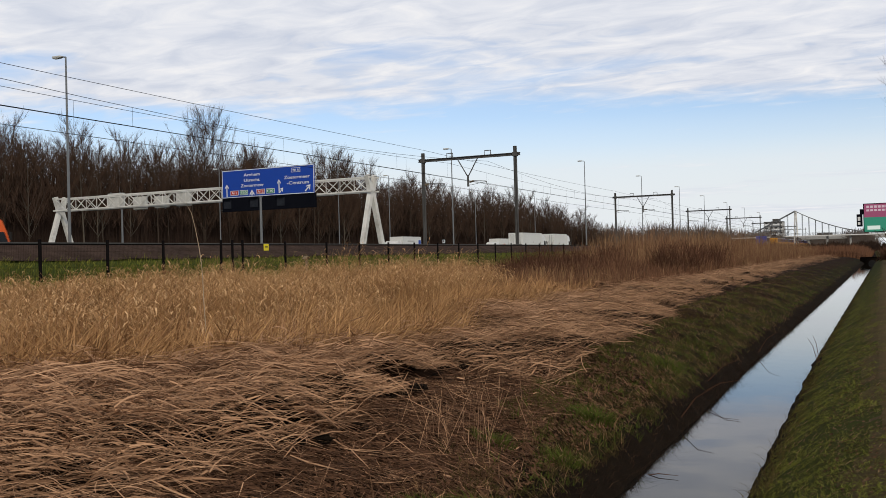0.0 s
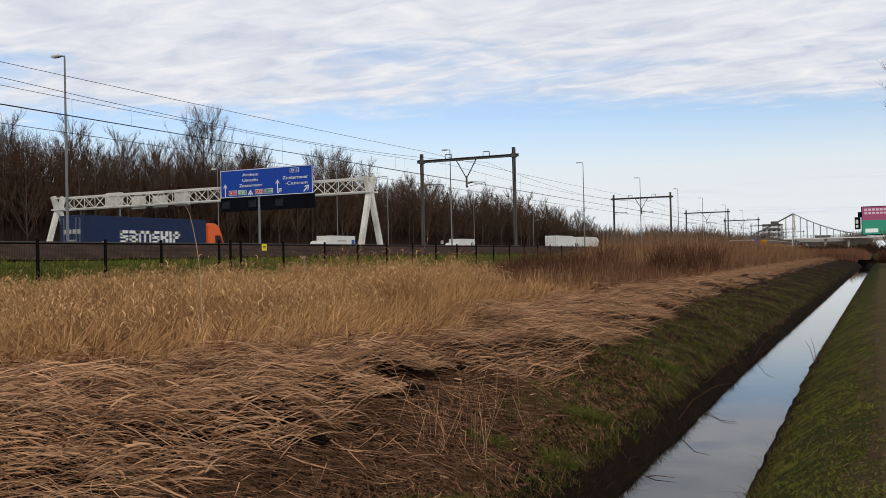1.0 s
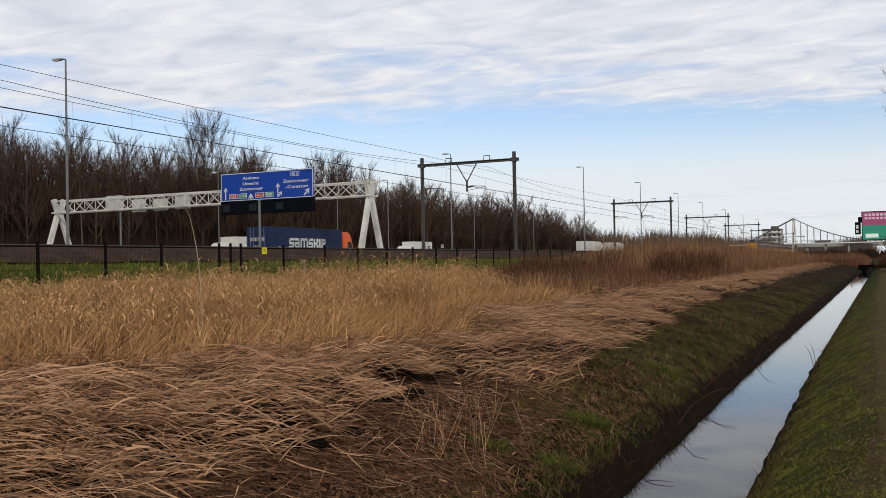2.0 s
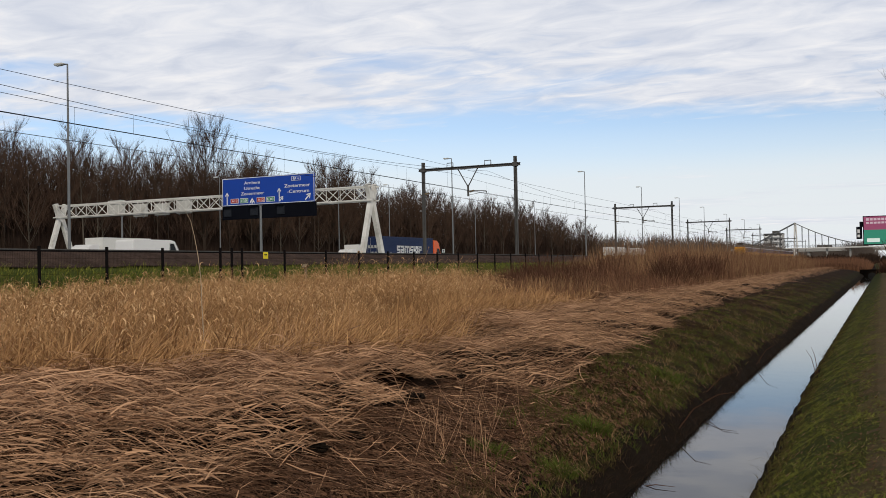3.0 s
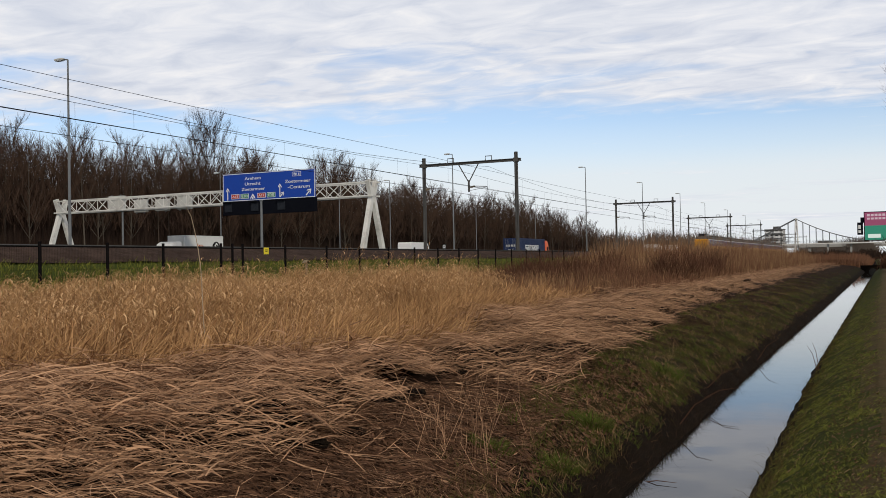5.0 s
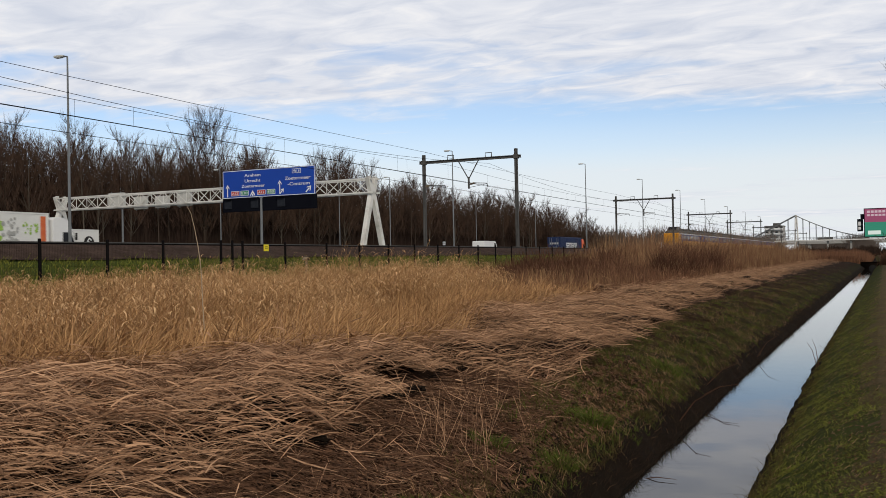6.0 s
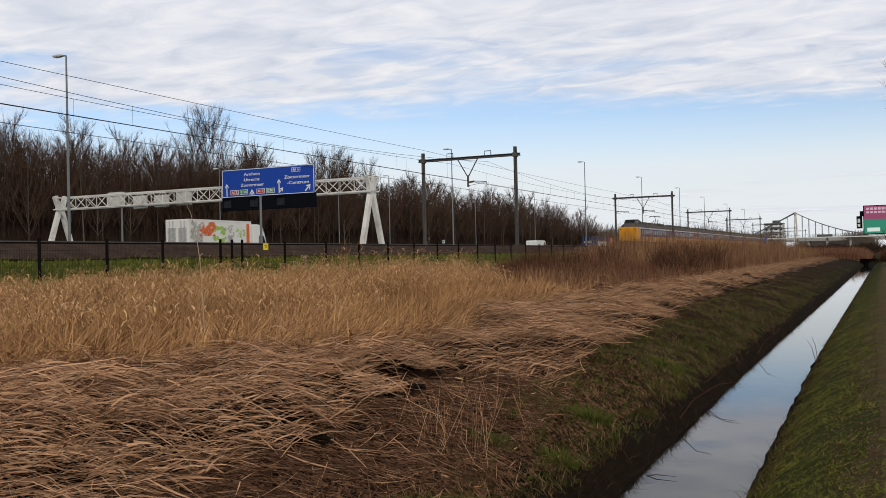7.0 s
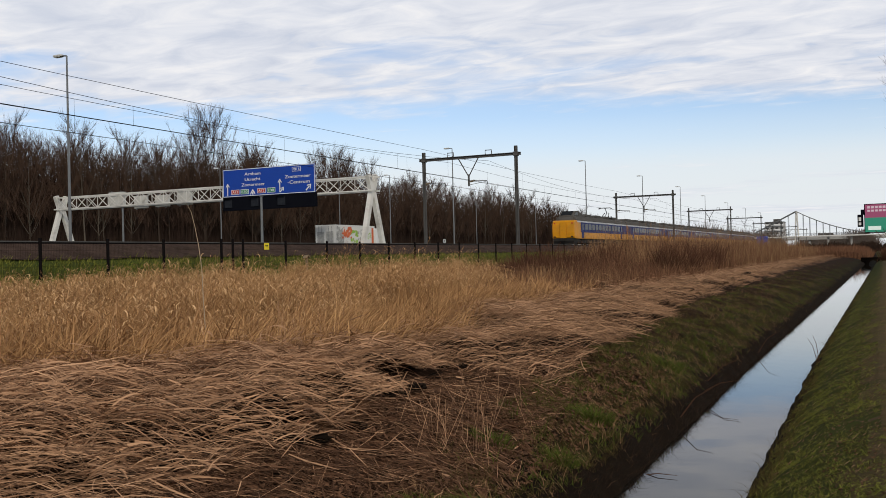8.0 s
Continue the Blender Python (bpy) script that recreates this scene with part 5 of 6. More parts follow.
def build_brown():
    def hf(x, y):
        return np.interp(y, [26, 34, 44, 50, 56, 64, 95, 130, 190], [0.42, 0.48, 0.54, 0.66, 0.9, 1.04, 1.12, 1.12, 1.05]) * np.interp(-x / y, [0.26, 0.29, 0.33], [1.0, 0.85, 0.62]) * (0.92 + 0.2 * fnoise(x, y, 0.3, 1.0) + 0.2 * fnoise(x, y, 0.9, 4.0) + 0.12 * fnoise(x, y, 2.4, 4.0)) * np.interp(-x, [6.8, 8, 9.5, 13, 17, 21], [0.2, 0.45, 0.75, 1.0, 0.95, 0.6])

    P, W = blades(56000, BROWN, 0.014, 2.25, 0.5, 0.009, 0.26, 5, (0.15, 0.1), hf)
    mix = fnoise(P[:, 0, 0], P[:, 0, 1], 0.35, 6.0) + 0.6 * fnoise(P[:, 0, 0], P[:, 0, 1], 1.3, 2.0) + np.clip((P[:, 0, 1] - 60) / 60, -0.25, 0.3) + rng.normal(0, 0.45, len(P)) > 0.18
    stuff("brown_reed", ribbons("brown_reed", P[~mix], W[~mix], M["weed_brown"]), "tall brown dead reed and weeds", "reed")
    stuff("straw_reed", ribbons("straw_reed", P[mix], W[mix], M["weed_pale"]), "paler straw-coloured dead reed among the weeds", "reed")
    # fine side sprigs
    q = 26000
    pick = rng.integers(0, len(P), q)
    base = P[pick, rng.integers(1, 5, q)]
    ang, Ls = rng.uniform(0, math.tau, q), rng.uniform(0.15, 0.5, q)
    sp = np.linspace(0, 1, 3)[None, :, None]
    d = np.stack([np.cos(ang) * 0.6, np.sin(ang) * 0.6, rng.uniform(-0.1, 0.9, q)], 1) * Ls[:, None]
    stuff("weed_sprigs", ribbons("weed_sprigs", base[:, None, :] + d[:, None, :] * sp, np.full((q, 3), 0.007) * np.array([[1, 0.9, 0.3]]), M["weed_brown"]), "side sprigs of the dead weeds", "reed")
    x, y = scatter(34, [(-9, 30), (-8.5, 60), (-14, 75), (-18, 45), (-14, 33)])
    for i in range(34):
        h = float(rng.uniform(0.9, 1.5)) * (1.0 if y[i] < 45 else 1.3)
        n, k = 240, 4
        a = rng.uniform(0, math.tau, n)
        t = rng.uniform(0.0, 1, n)
        base = np.stack([rng.normal(0, 0.4, n), rng.normal(0, 0.4, n), t * h * 0.55], 1)
        d = np.stack([np.cos(a) * 0.45, np.sin(a) * 0.45, np.ones(n)], 1) * (h * rng.uniform(0.3, 0.6, n))[:, None]
        s = np.linspace(0, 1, k)[None, :, None]
        Q = base[:, None, :] + d[:, None, :] * s + rng.normal(0, 0.03, (n, k, 3))
        ob = new("dead_shrub", ribbons("dead_shrub", Q, np.full((n, k), 0.007), M["weed_dark"]))
        ob.location = (x[i], y[i], float(land(x[i], y[i])) - 0.03)
        tagged(ob, "dark leafless dead shrub among the brown reed", "shrub", "dead shrubs")


build_brown()


def build_far_reed():
    far = [(-20.5, 185), (-20.5, 330), (-1, 330), (-3, 140), (-8.7, 140), (-8.7, 185)]
    P, W = blades(16000, far, 0.004, 1.25, 0.4, 0.025, 0.25, 3)
    stuff("far_reed", ribbons("far_reed", P, W, M["weed_brown"]), "brown reed and scrub beyond the ditch's end", "reed")


build_far_reed()


def build_bare_edge():
    # thinner scraps of stalk on the muddy brow of the bank
    edge = [(-2.4, 2), (-2.75, 5.0), (-2.95, 7.5), (-3.4, 11), (-5.2, 11.6), (-4.9, 9), (-4.5, 6.2), (-4.6, 4.0), (-5.0, 1.5)]
    n, k = 15000, 4
    x, y = scatter(n, edge)
    a = 0.8 + 0.8 * fnoise(x, y, 0.9, 3.0) + rng.normal(0, 0.8, n)
    L = rng.gamma(2.2, 0.09, n) + 0.05
    s = np.linspace(-0.5, 0.5, k)[None, :]
    px, py = x[:, None] + L[:, None] * s * np.cos(a)[:, None], y[:, None] + L[:, None] * s * np.sin(a)[:, None]
    pz = land(px, py) + 0.012 + rng.gamma(1.1, 0.015, n)[:, None] + rng.normal(0, 0.12, n)[:, None] * s * L[:, None]
    W = np.where(rng.random(n) < 0.2, rng.uniform(0.003, 0.008, n), rng.uniform(0.0012, 0.003, n))[:, None] * np.array([[0.7, 1, 0.9, 0.3]])
    t = rng.normal(0, 0.6, n)
    side = np.stack([-np.sin(a) * np.cos(t), np.cos(a) * np.cos(t), np.sin(t)], 1)
    pz = np.maximum(pz, land(px, py) + 0.004)
    light = rng.random(n) < 0.2
    P = np.stack([px, py, pz], 2)
    stuff("pale_scraps", ribbons("pale_scraps", P[light], W[light], M["reed_flat"], side[light]), "pale broken reed scraps on the bank's brow", "cut reed")
    P, W, side = P[~light], W[~light], side[~light]
    stuff("stalk_scraps", ribbons("stalk_scraps", P, W, M["leaf"], side), "brown broken stalks on the muddy brow of the bank", "cut reed")


build_bare_edge()


def build_flecks():
    for poly, n, hi, name in (([(-2.5, 2), (-2.5, 60), (-5.0, 60), (-4.4, 16), (-3.8, 10), (-3.6, 6), (-2.8, 3)], 6000, 0.14, "bank_flecks"), ([(-0.95, 3), (-0.9, 60), (1.6, 60), (1.4, 3)], 8000, 0.045, "path_flecks")):
        x, y = scatter(n, poly, 0.05)
        a = rng.uniform(0, math.tau, n)
        L = rng.uniform(0.02, hi, n)
        s = np.linspace(-0.5, 0.5, 3)[None, :]
        px, py = x[:, None] + L[:, None] * s * np.cos(a)[:, None], y[:, None] + L[:, None] * s * np.sin(a)[:, None]
        pz = land(px, py) + 0.02 + rng.gamma(1.2, 0.02, n)[:, None] + rng.normal(0, 0.3, n)[:, None] * s * L[:, None]
        W = rng.uniform(0.0008, 0.0024, n)[:, None] * np.array([[0.7, 1, 0.5]])
        stuff(name, ribbons(name, np.stack([px, py, pz], 2), W, M["reed_flat"]), "short straw flecks lying in the grass", "cut reed")


build_flecks()


def build_gap_lumps():
    r = random.Random(4)
    # black lumps added to paint in the shade of gaps under overhanging stalks
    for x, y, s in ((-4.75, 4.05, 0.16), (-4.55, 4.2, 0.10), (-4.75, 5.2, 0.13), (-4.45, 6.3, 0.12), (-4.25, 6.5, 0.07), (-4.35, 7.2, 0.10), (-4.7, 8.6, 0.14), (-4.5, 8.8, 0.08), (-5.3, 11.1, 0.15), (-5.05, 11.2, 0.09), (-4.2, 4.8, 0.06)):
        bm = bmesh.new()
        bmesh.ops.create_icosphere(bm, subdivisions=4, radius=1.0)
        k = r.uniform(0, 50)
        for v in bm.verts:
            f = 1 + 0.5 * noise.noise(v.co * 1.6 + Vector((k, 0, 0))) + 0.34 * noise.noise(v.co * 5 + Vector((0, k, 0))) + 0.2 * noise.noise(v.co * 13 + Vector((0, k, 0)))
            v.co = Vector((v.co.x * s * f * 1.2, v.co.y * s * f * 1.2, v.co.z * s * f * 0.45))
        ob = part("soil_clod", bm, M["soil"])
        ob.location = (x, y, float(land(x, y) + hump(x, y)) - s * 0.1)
        tagged(ob, "black lump added for the dark gap under overhanging reed", "clod", "soil clods")


build_gap_lumps()


def grass_tufts(name, n, per, poly, fall, spread, L, W, bow, material, label, keep=None):
    x, y, i, cx, cy = tufts(n, per, poly, fall, spread)
    if keep is not None:
        ok = keep(cx - drift(cx, cy), cy)[i]
        x, y, i = x[ok], y[ok], i[ok]
    q = len(x)
    big = rng.uniform(0.55, 1.4, len(cx))
    P = arching(x, y, L * big[i] * rng.uniform(0.5, 1.3, q), rng.uniform(0, math.tau, q), np.abs(rng.normal(0.2, 0.35, q)), rng.uniform(0.3, 1.0, q) * bow, 3)
    stuff(name, ribbons(name, P, W * rng.uniform(0.6, 1.4, q)[:, None] * np.array([[1, 0.85, 0.15]]), material), label, "grass")


def build_grass():
    left = [(-2.5, 1.5), (-2.5, 100), (-5.0, 100), (-4.8, 28), (-4.2, 17), (-3.9, 11), (-3.6, 8), (-3.2, 5), (-2.6, 3)]

    def patchy(low, seed):
        return lambda x, y: fnoise(x, y, 1.3, seed) + 0.6 * fnoise(x, y, 3.7, seed + 2) - 0.9 * np.clip((-x - 2.7) * 1.4, 0, 1) * (y < 10.5) + rng.normal(0, 0.25, len(x)) > low

    grass_tufts("bank_grass", 3600, 12, left, 0.05, 0.045, 0.12, 0.0032, 1.6, M["grass_dull"], "dull matted winter grass on the ditch bank", patchy(-0.45, 2.0))
    grass_tufts("green_grass", 2700, 12, left, 0.05, 0.04, 0.11, 0.0034, 1.4, M["grass"], "fresher green grass patches on the ditch bank", patchy(-0.3, 5.0))
    grass_tufts("bank_straw", 2000, 6, left, 0.05, 0.07, 0.14, 0.0024, 2.0, M["weed_pale"], "dead straw lying among the bank's grass", patchy(-0.3, 8.0))
    right = [(-1.02, 2), (-1.02, 100), (2.2, 100), (2.2, 12), (1.2, 2)]

    def strip(low):
        return lambda x, y: fnoise(x, y, 1.2, 3.0) + 0.4 * fnoise(x, y, 4.1, 1.0) - 1.5 * np.clip((x + 0.25) * 1.6, 0, 1) + rng.normal(0, 0.25, len(x)) > low

    grass_tufts("path_grass", 12000, 12, right, 0.06, 0.04, 0.05, 0.0036, 1.3, M["grass_fresh"], "short green grass along the path edge", strip(-0.8))
    grass_tufts("path_dead_grass", 2600, 9, right, 0.065, 0.05, 0.06, 0.0024, 1.9, M["grass_dull"], "dull trodden grass along the path", strip(-1.6))
    verge = [(-21.6, 4), (-21.6, 120), (-25.15, 120), (-25.15, 4)]
    P, W = blades(30000, verge, 0.012, 0.17, 0.09, 0.012, 0.8, 3)
    stuff("verge_grass", ribbons("verge_grass", P, W, M["grass_fresh"]), "green grass on the railway embankment", "grass")
    # overhanging dark roots and grass along the waterline
    for name, x0, x1, m in (("left_rim", -2.6, -2.15, "root"), ("right_rim", -1.08, -0.85, "grass_dull")):
        P, W = blades(12000, [(x0, 2), (x0, 80), (x1, 80), (x1, 2)], 0.035, 0.085, 0.05, 0.003, 1.2, 4)
        stuff("bank_rim_grass", ribbons("bank_rim_grass", P, W, M[m]), "dark wet grass and roots hanging over the water", "grass")
    for cx, cy, r, h, n in ((-2.62, 6.2, 0.26, 0.24, 700), (-2.85, 5.9, 0.22, 0.2, 500), (-2.45, 6.6, 0.2, 0.2, 400), (-2.35, 5.7, 0.2, 0.18, 350), (-2.95, 10.2, 0.22, 0.18, 350), (-3.0, 14.6, 0.25, 0.18, 260), (-3.3, 8.0, 0.2, 0.14, 220), (-2.75, 8.4, 0.18, 0.13, 200)):
        ang, rad = rng.uniform(0, math.tau, n), r * np.sqrt(rng.random(n))
        x, y = cx + rad * np.cos(ang), cy + rad * np.sin(ang)
        s = np.linspace(0, 1, 4)[None, :]
        hh = (h * rng.uniform(0.5, 1.2, n))[:, None]
        px = x[:, None] + np.cos(ang)[:, None] * hh * 0.8 * s ** 2
        py = y[:, None] + np.sin(ang)[:, None] * hh * 0.8 * s ** 2
        pz = land(x, y)[:, None] + hh * (s - 0.35 * s ** 2.5)
        W = np.full((n, 1), 0.004) * np.array([[1, 0.9, 0.6, 0.1]])
        tagged(new("grass_tuft", ribbons("grass_tuft", np.stack([px, py, pz], 2), W, M["grass"])), "lush green grass tuft on the muddy bank", "grass tuft", "grass tufts")


build_grass()


def build_litter():
    zones = [([(-2.75, 3), (-2.75, 14), (-4.4, 14), (-4.7, 7), (-4.0, 3)], 13000, 0.016, 0.05), ([(-0.5, 3), (-0.3, 60), (1.8, 60), (1.5, 3)], 12000, 0.006, 0.019), ([(-3.4, 2), (-4.6, 9), (-7, 9), (-7, 2)], 1500, 0.03, 0.07)]
    for poly, n, lo, hi in zones:
        x, y = scatter(n, poly, 0.06)
        a = rng.uniform(0, math.tau, n)
        L = rng.uniform(lo, hi, n)
        s = np.linspace(-1, 1, 4)[None, :]
        px, py = x[:, None] + np.cos(a)[:, None] * L[:, None] * s, y[:, None] + np.sin(a)[:, None] * L[:, None] * s
        up = rng.uniform(0, 0.6, n)[:, None]
        pz = land(px, py) + 0.012 + L[:, None] * up * s * s * 0.8
        W = (L * rng.uniform(0.25, 0.5, n))[:, None] * np.array([[0.3, 1, 0.9, 0.1]])
        t = rng.normal(0, 0.5, n)
        side = np.stack([-np.sin(a) * np.cos(t), np.cos(a) * np.cos(t), np.sin(t)], 1)
        stuff("fallen_leaves", ribbons("fallen_leaves", np.stack([px, py, pz], 2), W, M["leaf"], side), "brown fallen leaves and plant scraps", "leaves")
    # thin upright dry stalks at the bank's edge
    for cx, cy, n in ((-3.5, 7.6, 60), (-6.6, 9.6, 80), (-3.9, 9.0, 30), (-7.3, 10.3, 60)):
        x, y = rng.normal(cx, 0.22, n), rng.normal(cy, 0.22, n)
        H = rng.uniform(0.2, 0.6 if n in (30, 60) else 0.95, n)
        s = np.linspace(0, 1, 4)[None, :]
        lx, ly = rng.normal(0, 0.35, n)[:, None], rng.normal(0, 0.35, n)[:, None]
        Q = np.stack([x[:, None] + lx * H[:, None] * s, y[:, None] + ly * H[:, None] * s, land(x, y)[:, None] + H[:, None] * s], 2)
        tagged(new("stalk_clump", ribbons("stalk_clump", Q, np.full((n, 4), 0.0017), M["reed_flat"])), "clump of thin upright dry stalks", "reed", "stalk clumps", "stuff")
    for x, y, dx, dy, h in ((-2.5, 15.2, 0.45, 0.6, 0.28), (-2.45, 14.6, 0.5, 0.2, 0.12), (-2.3, 9.6, 0.42, -0.05, 0.0), (-2.35, 21.0, 0.4, 0.5, 0.4), (-2.4, 12.4, 0.35, 0.5, 0.3), (-1.0, 19.0, -0.2, 0.3, 0.45), (-0.95, 18.6, -0.12, 0.1, 0.5)):
        z = float(land(x, y))
        bm = bmesh.new()
        tube(bm, [(x, y, z - 0.05), (x + dx * 0.5, y + dy * 0.5, z + h * 0.7), (x + dx, y + dy, max(z + h, -0.74))], [0.006, 0.005, 0.002], 5)
        tagged(part("leaning_stem", bm, M["weed_dark"]), "thin dead stem leaning over the ditch water", "stem", "leaning stems")
    bm = bmesh.new()
    tube(bm, [(-8.66, 10.34, 0.3), (-8.69, 10.32, 1.09), (-8.70, 10.32, 1.42), (-8.71, 10.31, 1.62), (-8.73, 10.29, 1.86), (-8.76, 10.26, 2.11), (-8.79, 10.22, 2.33), (-8.84, 10.17, 2.47)], [0.007, 0.007, 0.0065, 0.006, 0.0055, 0.005, 0.004, 0.002], 6)
    tagged(part("bent_stalk", bm, M["wood_pale"]), "tall pale bent stalk standing in the reed", "stalk")


build_litter()


# ---- woodland beyond the motorway ----
def branch_tree(H, seed, slender=1.0, crown_from=0.3, limbs=17, spread=1.0, twig=0.020, fine=22):
    """Trunk and limbs as one bmesh, twigs as ribbons: limbs rise steeply and end on a rounded crown."""
    r = np.random.default_rng(seed)
    bm = bmesh.new()
    lean = r.normal(0, 0.025, 2)

    def axis(t):
        return np.array((lean[0] * H * t * t + 0.12 * math.sin(3 * t + seed), lean[1] * H * t * t + 0.12 * math.cos(2.4 * t + seed), H * t))

    r0 = 0.0085 * H * slender
    tube(bm, [axis(t) for t in (0, 0.03, 0.2, 0.4, 0.6, 0.8, 0.96)], [r0 * 1.35, r0, r0 * 0.85, r0 * 0.68, r0 * 0.48, r0 * 0.24, 0.015], 6, False)
    R = 0.17 * H * spread
    zc = (1 + crown_from) / 2
    bough, fines = [], []
    for i in range(limbs):
        e = crown_from + 0.16 + (0.83 - crown_from) * (i + r.random()) / limbs
        a = i * 2.4 + r.normal(0, 0.3)
        out = R * math.sqrt(max(0.04, 1 - ((e - zc) / (1.02 - zc)) ** 2)) * r.uniform(0.55, 1.05)
        t0 = max(crown_from * 0.8, e - out * r.uniform(1.5, 2.4) / H)
        p0, top = axis(t0), axis(e)
        end = top + np.array((math.cos(a) * out, math.sin(a) * out, 0))
        ctl = p0 * 0.55 + end * 0.45 + np.array((math.cos(a), math.sin(a), -0.25)) * out * 0.16

        def at(f):
            return p0 * (1 - f) ** 2 + ctl * 2 * f * (1 - f) + end * f * f
        rb = r0 * (1.05 - t0) * 0.5 + 0.015
        tube(bm, [at(f) for f in (0, 0.35, 0.7, 1)], [rb * 0.75, rb * 0.5, rb * 0.3, 0.01], 4, False)
        for j in range(8):
            f = 0.3 + 0.7 * (j + r.random()) / 8
            q0 = at(f)
            b = a + r.normal(0, 1.0)
            el = r.uniform(0.75, 1.4)
            d = np.array((math.cos(b) * math.cos(el), math.sin(b) * math.cos(el), math.sin(el)))
            L2 = H * r.uniform(0.06, 0.125)
            bough.append([q0, q0 + d * L2 * 0.5, q0 + d * L2 + np.array((0, 0, 0.1 * L2))])
            for _ in range(fine):
                s0 = q0 + d * (L2 * r.uniform(0.1, 1))
                c = b + r.normal(0, 1.1)
                e3 = r.uniform(0.55, 1.45)
                L3 = r.uniform(0.4, 1.1) * (H / 18)
                fines.append([s0, s0 + np.array((math.cos(c) * math.cos(e3), math.sin(c) * math.cos(e3), math.sin(e3))) * L3])
    return bm, np.array(bough), np.array(fines), twig


def make_tree(H, seed, bark, label, category="tree", **kw):
    bm, S, F, twig = branch_tree(H, seed, **kw)
    t = empty("tree")
    part("trunk", bm, bark, t)
    crown = new("crown", ribbons("crown", F, np.tile([[twig * 0.6, twig * 0.25]], (len(F), 1)), M["twig"]))
    bough = new("bough", ribbons("bough", S, np.tile([[twig * 1.3, twig, twig * 0.5]], (len(S), 1)), M["twig"]))
    crown.parent = bough.parent = t
    return tagged(t, label, category, "roadside wood")


def build_wood():
    kinds = [make_tree(H, 40 + i, M["bark_pale" if i % 3 == 0 else "bark"], "bare winter tree at the edge of the wood", slender=s, crown_from=c, limbs=n, spread=sp) for i, (H, s, c, n, sp) in enumerate([(20, 0.8, 0.40, 16, 0.8), (19, 0.9, 0.36, 18, 0.95), (20.5, 0.7, 0.45, 15, 0.75), (17.5, 0.85, 0.32, 17, 1.0), (20, 0.75, 0.36, 18, 0.75), (16.5, 0.9, 0.28, 16, 1.1)])]
    used = set()
    r = random.Random(5)
    spots = []
    for row, (x, step) in enumerate(((-103, 3.9), (-108, 4.3), (-115, 5.0))):
        y = 52.0 + row * 1.7
        while y < 390:
            spots.append((x + r.uniform(-1.6, 1.6), y))
            y += step * r.uniform(0.7, 1.3) * (1 + max(0, y - 150) / 330)
    for x, y in spots:
        i = r.randrange(6)
        fade = float(np.interp(y, [50, 110, 200, 300, 345, 390], [1.0, 1.02, 1.04, 1.0, 0.85, 0.6]))
        s = r.uniform(0.86, 1.08) * fade
        m = Matrix.Translation((x, y, float(land(x, y)) - 0.1)) @ Matrix.Rotation(r.uniform(0, 6.28), 4, "Z")
        if i not in used:
            used.add(i)
            kinds[i].matrix_world = m
            kinds[i].scale = (s, s, s)
        else:
            c = copy_thing(kinds[i], m)
            c.scale = (s, s, s)
    for i in range(6):
        if i not in used:
            kinds[i].matrix_world = Matrix.Translation((-120, 60 + 8 * i, 1.0))
    # taller trees that stand out above the wood
    for x, y, H, seed in ((-104, 124.5, 26.5, 91), (-103, 137.0, 21.8, 97), (-106, 141, 20.5, 92), (-104, 164, 23.5, 93), (-105, 170, 22, 94)):
        t = make_tree(H, seed, M["bark"], "tall bare poplar standing above the wood", slender=0.9, crown_from=0.30, limbs=64, spread=1.3, twig=0.021, fine=22)
        t.matrix_world = Matrix.Translation((x, y, 1.1))
    # saplings and undergrowth, darker than the trees, that close the depth of the wood
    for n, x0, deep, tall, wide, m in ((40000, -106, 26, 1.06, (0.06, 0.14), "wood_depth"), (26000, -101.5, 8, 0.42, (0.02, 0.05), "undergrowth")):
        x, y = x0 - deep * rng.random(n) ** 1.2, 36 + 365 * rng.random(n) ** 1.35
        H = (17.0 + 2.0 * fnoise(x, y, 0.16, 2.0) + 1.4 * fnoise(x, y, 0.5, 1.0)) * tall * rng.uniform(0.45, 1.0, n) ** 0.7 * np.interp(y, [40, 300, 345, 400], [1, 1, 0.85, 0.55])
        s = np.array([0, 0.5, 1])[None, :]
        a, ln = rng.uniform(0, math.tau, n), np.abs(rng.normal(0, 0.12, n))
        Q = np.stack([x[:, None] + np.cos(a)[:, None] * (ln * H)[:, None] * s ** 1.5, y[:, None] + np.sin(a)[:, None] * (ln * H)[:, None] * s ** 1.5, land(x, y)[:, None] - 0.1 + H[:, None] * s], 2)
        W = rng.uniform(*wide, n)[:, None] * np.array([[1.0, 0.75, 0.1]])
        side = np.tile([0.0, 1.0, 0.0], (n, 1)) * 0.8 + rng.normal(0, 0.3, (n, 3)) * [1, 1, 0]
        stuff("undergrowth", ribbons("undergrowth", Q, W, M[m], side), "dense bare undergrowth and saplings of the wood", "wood")


